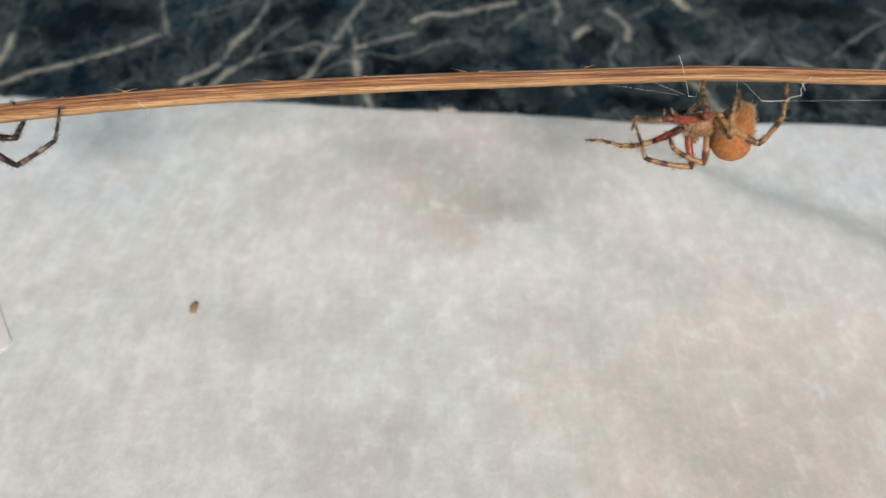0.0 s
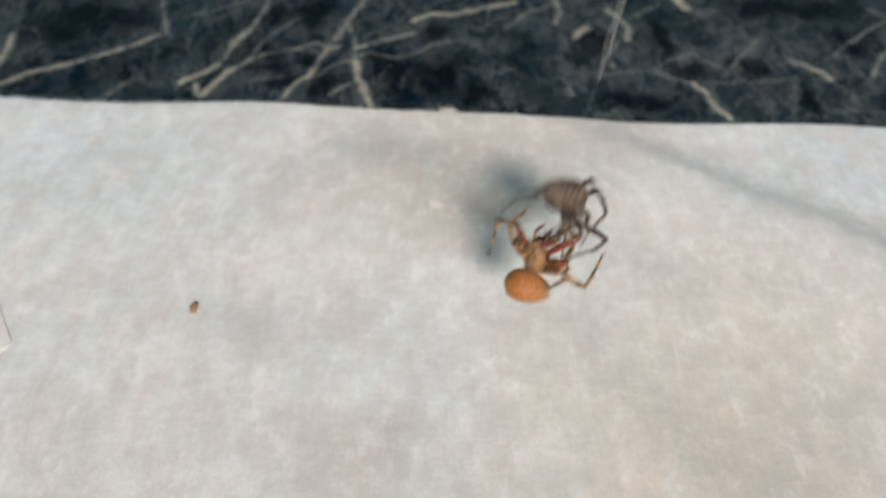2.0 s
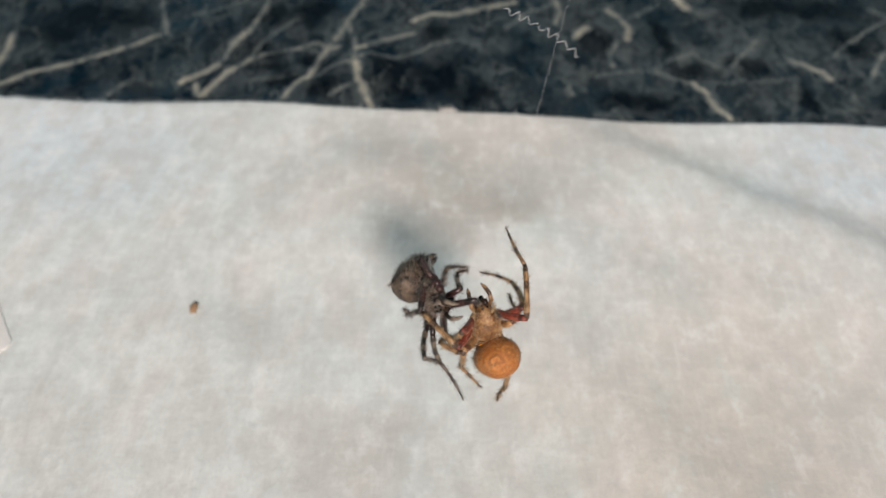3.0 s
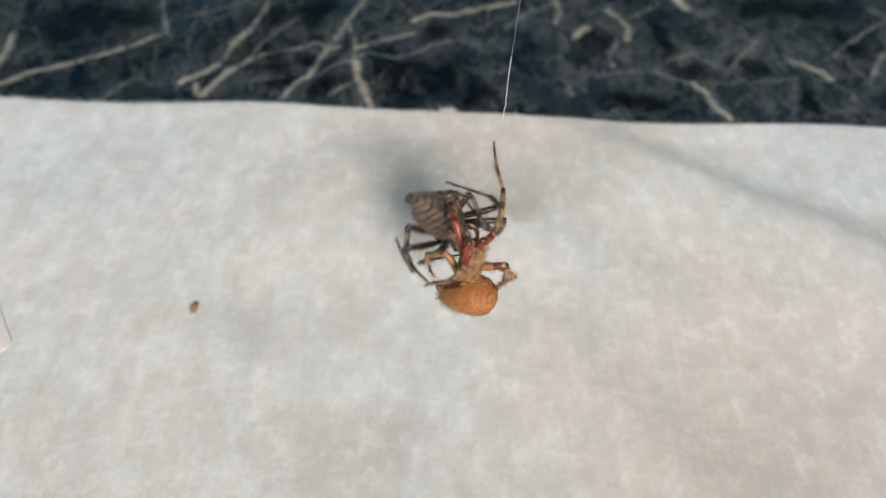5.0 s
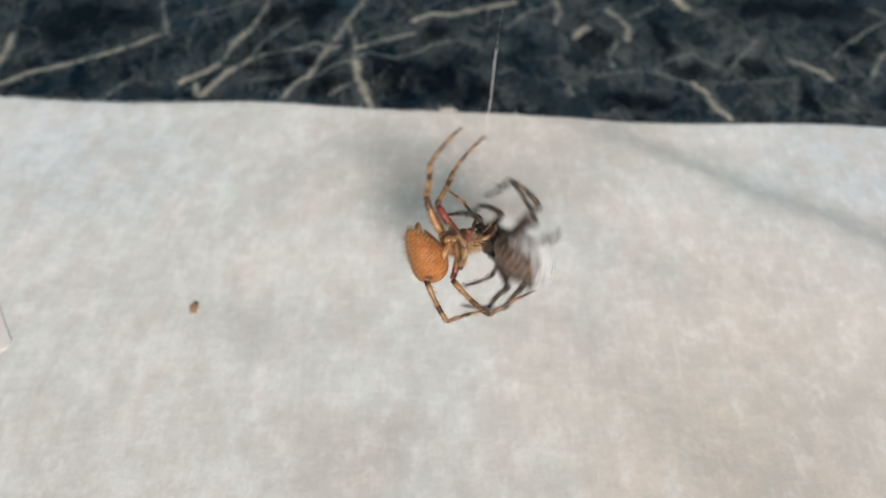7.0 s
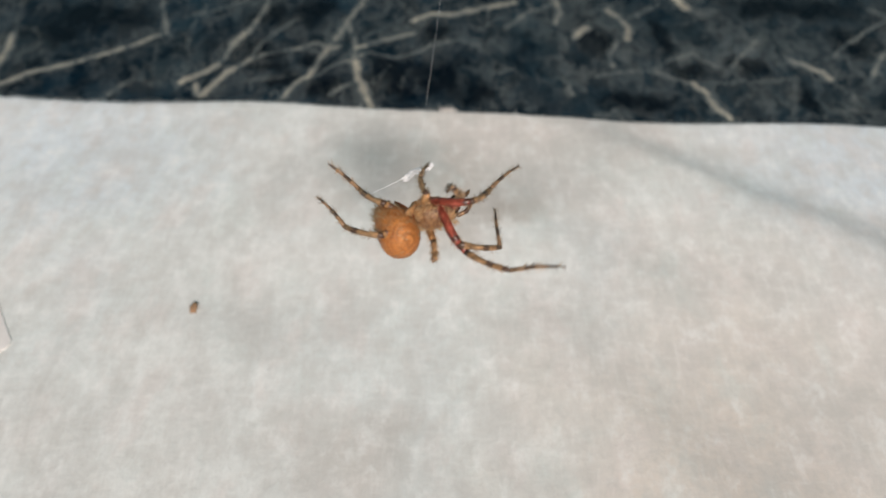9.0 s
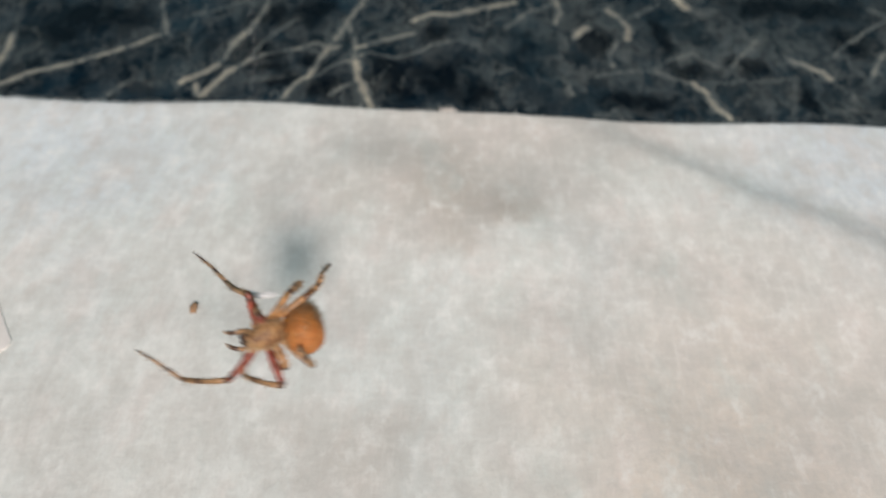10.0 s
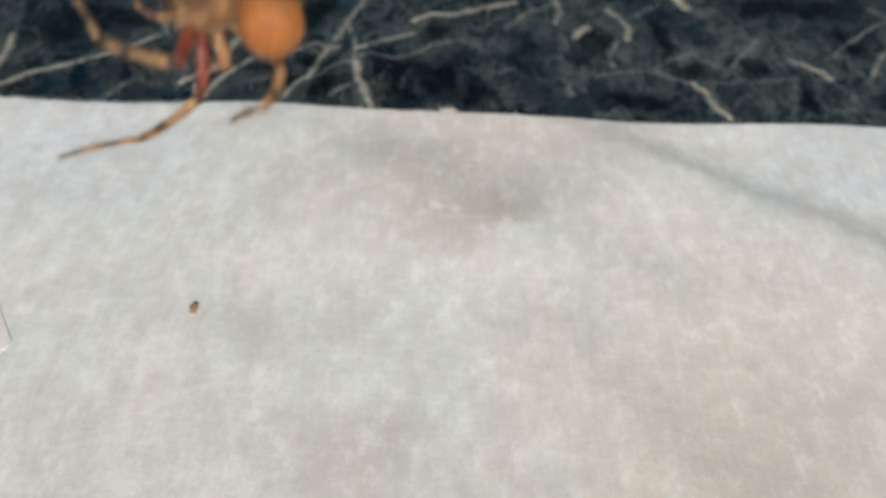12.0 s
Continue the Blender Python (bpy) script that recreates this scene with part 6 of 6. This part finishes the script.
    move_leg(dark_legs["L1"], [
        (0, 55, 50, -10, -35, 150, -50), (0.3, -23, 58, -72, -65, 62, 27), (0.5, 126, 20, -120, -49, 66, 6),
        (0.8, 55, 50, -10, -35, 150, -50), (1, 48, 39, -153, -53, 44, 57), (1.5, 10, 0, -175, 30, 180, 27),
        (2, 2, 9, -142, 9, -151, 12), (2.5, 55, 50, -10, -35, 150, -50), (3, -144, -16, 50, -2, 28, -8),
        (3.2, 31, -1, 158, 45, -139, 6), (4.8, 64, 63, -3, -36, 103, 64), (5, 55, 50, -10, -35, 150, -50),
        (5.5, 55, 50, -10, -35, 150, -50), (6, 48, 59, -72, -65, -166, 64), (6.5, 160, 34, -15, -17, -33, 2),
        (7, -135, 62, -5, -23, 132, 27), (7.2, 127, 70, -10, -30, 124, 26),
    ])
    move_leg(dark_legs["L2"], [
        (0, 75, 50, 30, -50, -160, -50), (0.3, 39, 30, -136, -53, -157, -60), (0.5, 67, 30, -88, -36, -90, -36),
        (0.8, 32, 52, -117, -71, -136, -61), (1, -24, 53, 62, -10, 94, 31), (1.5, 75, 50, 30, -50, -160, -50),
        (2, 27, 42, -113, 15, -86, -49), (2.5, 115, 16, -14, 8, -84, 50), (3, -66, 31, 9, 19, -128, -16),
        (3.2, -109, -45, -156, 13, 13, 6), (4.8, 165, 19, -115, -75, 122, 36), (5, 75, 50, 30, -50, -160, -50),
        (5.5, 164, -17, -23, -32, 114, 38), (6, 132, 56, 41, -65, -176, 47), (6.5, -145, 75, 152, -20, -74, -28),
        (7, 140, 85, 1, -26, 122, 39), (7.2, 120, 40, -18, -27, 129, 16),
    ])
    move_leg(dark_legs["L3"], [
        (0, 100, 45, 70, -60, -130, -45), (0.3, 120, 23, -146, -69, -144, -75), (0.5, 80, 42, -114, -61, -119, -56),
        (0.8, 100, 45, 70, -60, -130, -45), (1, 116, 79, 72, -19, 62, 20), (1.5, -154, 38, 68, -36, -168, -10),
        (2, 82, 67, -153, 32, 4, -8), (2.5, 33, 38, -38, 34, -79, 57), (3, 170, -4, -143, 52, 2, 39),
        (3.2, 89, 40, 143, 77, 36, 38), (4.8, 109, 69, 48, -36, 3, -75), (5, 118, 31, -44, 34, 6, -2),
        (5.5, 100, 45, 70, -60, -130, -45), (6, 100, 45, 70, -60, -130, -45), (6.5, -153, 76, -23, 34, 145, -16),
        (7, 176, 14, 19, -56, 77, 0), (7.2, 121, 11, 27, -41, 67, -7),
    ])
    move_leg(dark_legs["L4"], [
        (0, 130, 50, -170, -45, -30, -50), (0.3, 92, 35, -157, -45, -162, -49), (0.5, 81, 36, -120, -47, -121, -48),
        (0.8, 96, 42, -108, -59, -108, -61), (1, -143, -46, 180, -63, -176, -68), (1.5, -169, 16, 43, -25, -160, 7),
        (2, -167, -35, 32, -42, -139, -8), (2.5, 142, 28, -31, -38, 148, 42), (3, -9, 33, -144, 11, 45, 6),
        (3.2, 110, 15, -175, 55, 42, 16), (4.8, 145, 16, 8, -56, 57, 36), (5, -172, -9, 35, 3, -164, 62),
        (5.5, 163, -40, -8, -19, 115, 32), (6, 130, 50, -170, -45, -30, -50), (6.5, -117, -15, -56, 24, 158, 6),
        (7, 163, -4, 25, -57, 103, 42), (7.2, 145, 6, -29, -70, 131, 23),
    ])
    move_leg(dark_legs["R1"], [
        (0, -18, 8, -161, -55, 45, 22), (0.3, -3, 55, -49, -57, 44, -5), (0.5, 59, 52, -73, -52, 63, 17),
        (0.8, 61, 65, -70, -33, 69, 30), (1, 43, 66, 33, 43, -47, -50), (1.5, -164, 57, -1, 4, 140, 45),
        (2, -55, 50, 10, -35, -150, -50), (2.5, -7, 10, 127, 75, 156, 82), (3, -110, 5, 22, -13, -133, -25),
        (3.2, -55, 50, 10, -35, -150, -50), (4.8, 20, 54, 0, -37, 77, 25), (5, -156, 36, -29, -49, 91, 59),
        (5.5, -121, 61, 37, 77, 102, -19), (6, 27, 74, -37, -20, 150, 33), (6.5, 22, 8, 151, -20, -46, 6),
        (7, -83, -14, 13, 54, 128, 30), (7.2, -64, 0, 133, 54, 93, 13),
    ])
    move_leg(dark_legs["R2"], [
        (0, -68, 5, 3, -24, 40, -2), (0.3, -75, 50, -30, -50, 160, -50), (0.5, -1, 60, 21, -8, 51, -18),
        (0.8, -75, 50, -30, -50, 160, -50), (1, -80, -2, 6, -70, 145, -25), (1.5, -138, 41, -9, -49, 10, -44),
        (2, -163, 27, -1, -34, -146, -4), (2.5, -75, 50, -30, -50, 160, -50), (3, 27, -34, -124, -20, 27, 4),
        (3.2, -108, -2, 21, 19, 154, 80), (4.8, -75, 50, -30, -50, 160, -50), (5, -140, -10, -12, -16, 161, -3),
        (5.5, -118, 63, 97, 58, -28, -16), (6, -75, 50, -30, -50, 160, -50), (6.5, 53, 0, 123, -51, -153, -26),
        (7, -103, 40, 72, 54, 17, -45), (7.2, -54, 7, 124, 52, 70, -16),
    ])
    move_leg(dark_legs["R3"], [
        (0, -100, 45, -70, -60, 130, -45), (0.3, -100, 45, -70, -60, 130, -45), (0.5, -95, -53, 70, 4, 75, 18),
        (0.8, -100, 45, -70, -60, 130, -45), (1, -69, -27, -33, 16, 36, 46), (1.5, -100, 45, -70, -60, 130, -45),
        (2, -100, 45, -70, -60, 130, -45), (2.5, 119, 81, -62, 59, -39, 0), (3, 46, -45, -179, -15, 32, -8),
        (3.2, -100, 45, -70, -60, 130, -45), (4.8, -100, 45, -70, -60, 130, -45), (5, 139, 47, 50, 46, 12, -8),
        (5.5, -100, 45, -70, -60, 130, -45), (6, -100, 39, -48, 1, -18, 0), (6.5, 53, -9, 134, -67, -157, -12),
        (7, -150, 15, -65, -32, 174, 52), (7.2, -100, 45, -70, -60, 130, -45),
    ])
    move_leg(dark_legs["R4"], [
        (0, -130, 50, 170, -45, 30, -50), (0.3, -117, -24, 41, 42, 68, 31), (0.5, -104, -41, 57, 17, 58, 19),
        (0.8, -130, 50, 170, -45, 30, -50), (0.9, 171, 30, -170, -52, 118, -44), (1, 149, 59, 150, -20, 166, -56), (1.5, -143, 36, 11, -49, -2, -23),
        (2, -148, 17, 4, -31, -148, -11), (2.5, -163, 30, -65, -14, -170, 41), (3, -17, 28, -103, 1, -70, -9),
        (3.2, -134, 1, -8, -25, -35, 0), (4.8, -156, 55, -42, -13, 59, 37), (5, -161, 1, -29, -23, -69, 71),
        (5.5, 148, -21, -30, -35, 123, 4), (6, -129, 69, -81, -74, 176, 22), (6.5, 1, 11, -83, -13, 152, -25),
        (7, 154, -29, 23, -61, 112, 42), (7.2, -130, 50, 170, -45, 30, -50),
    ])


motions()
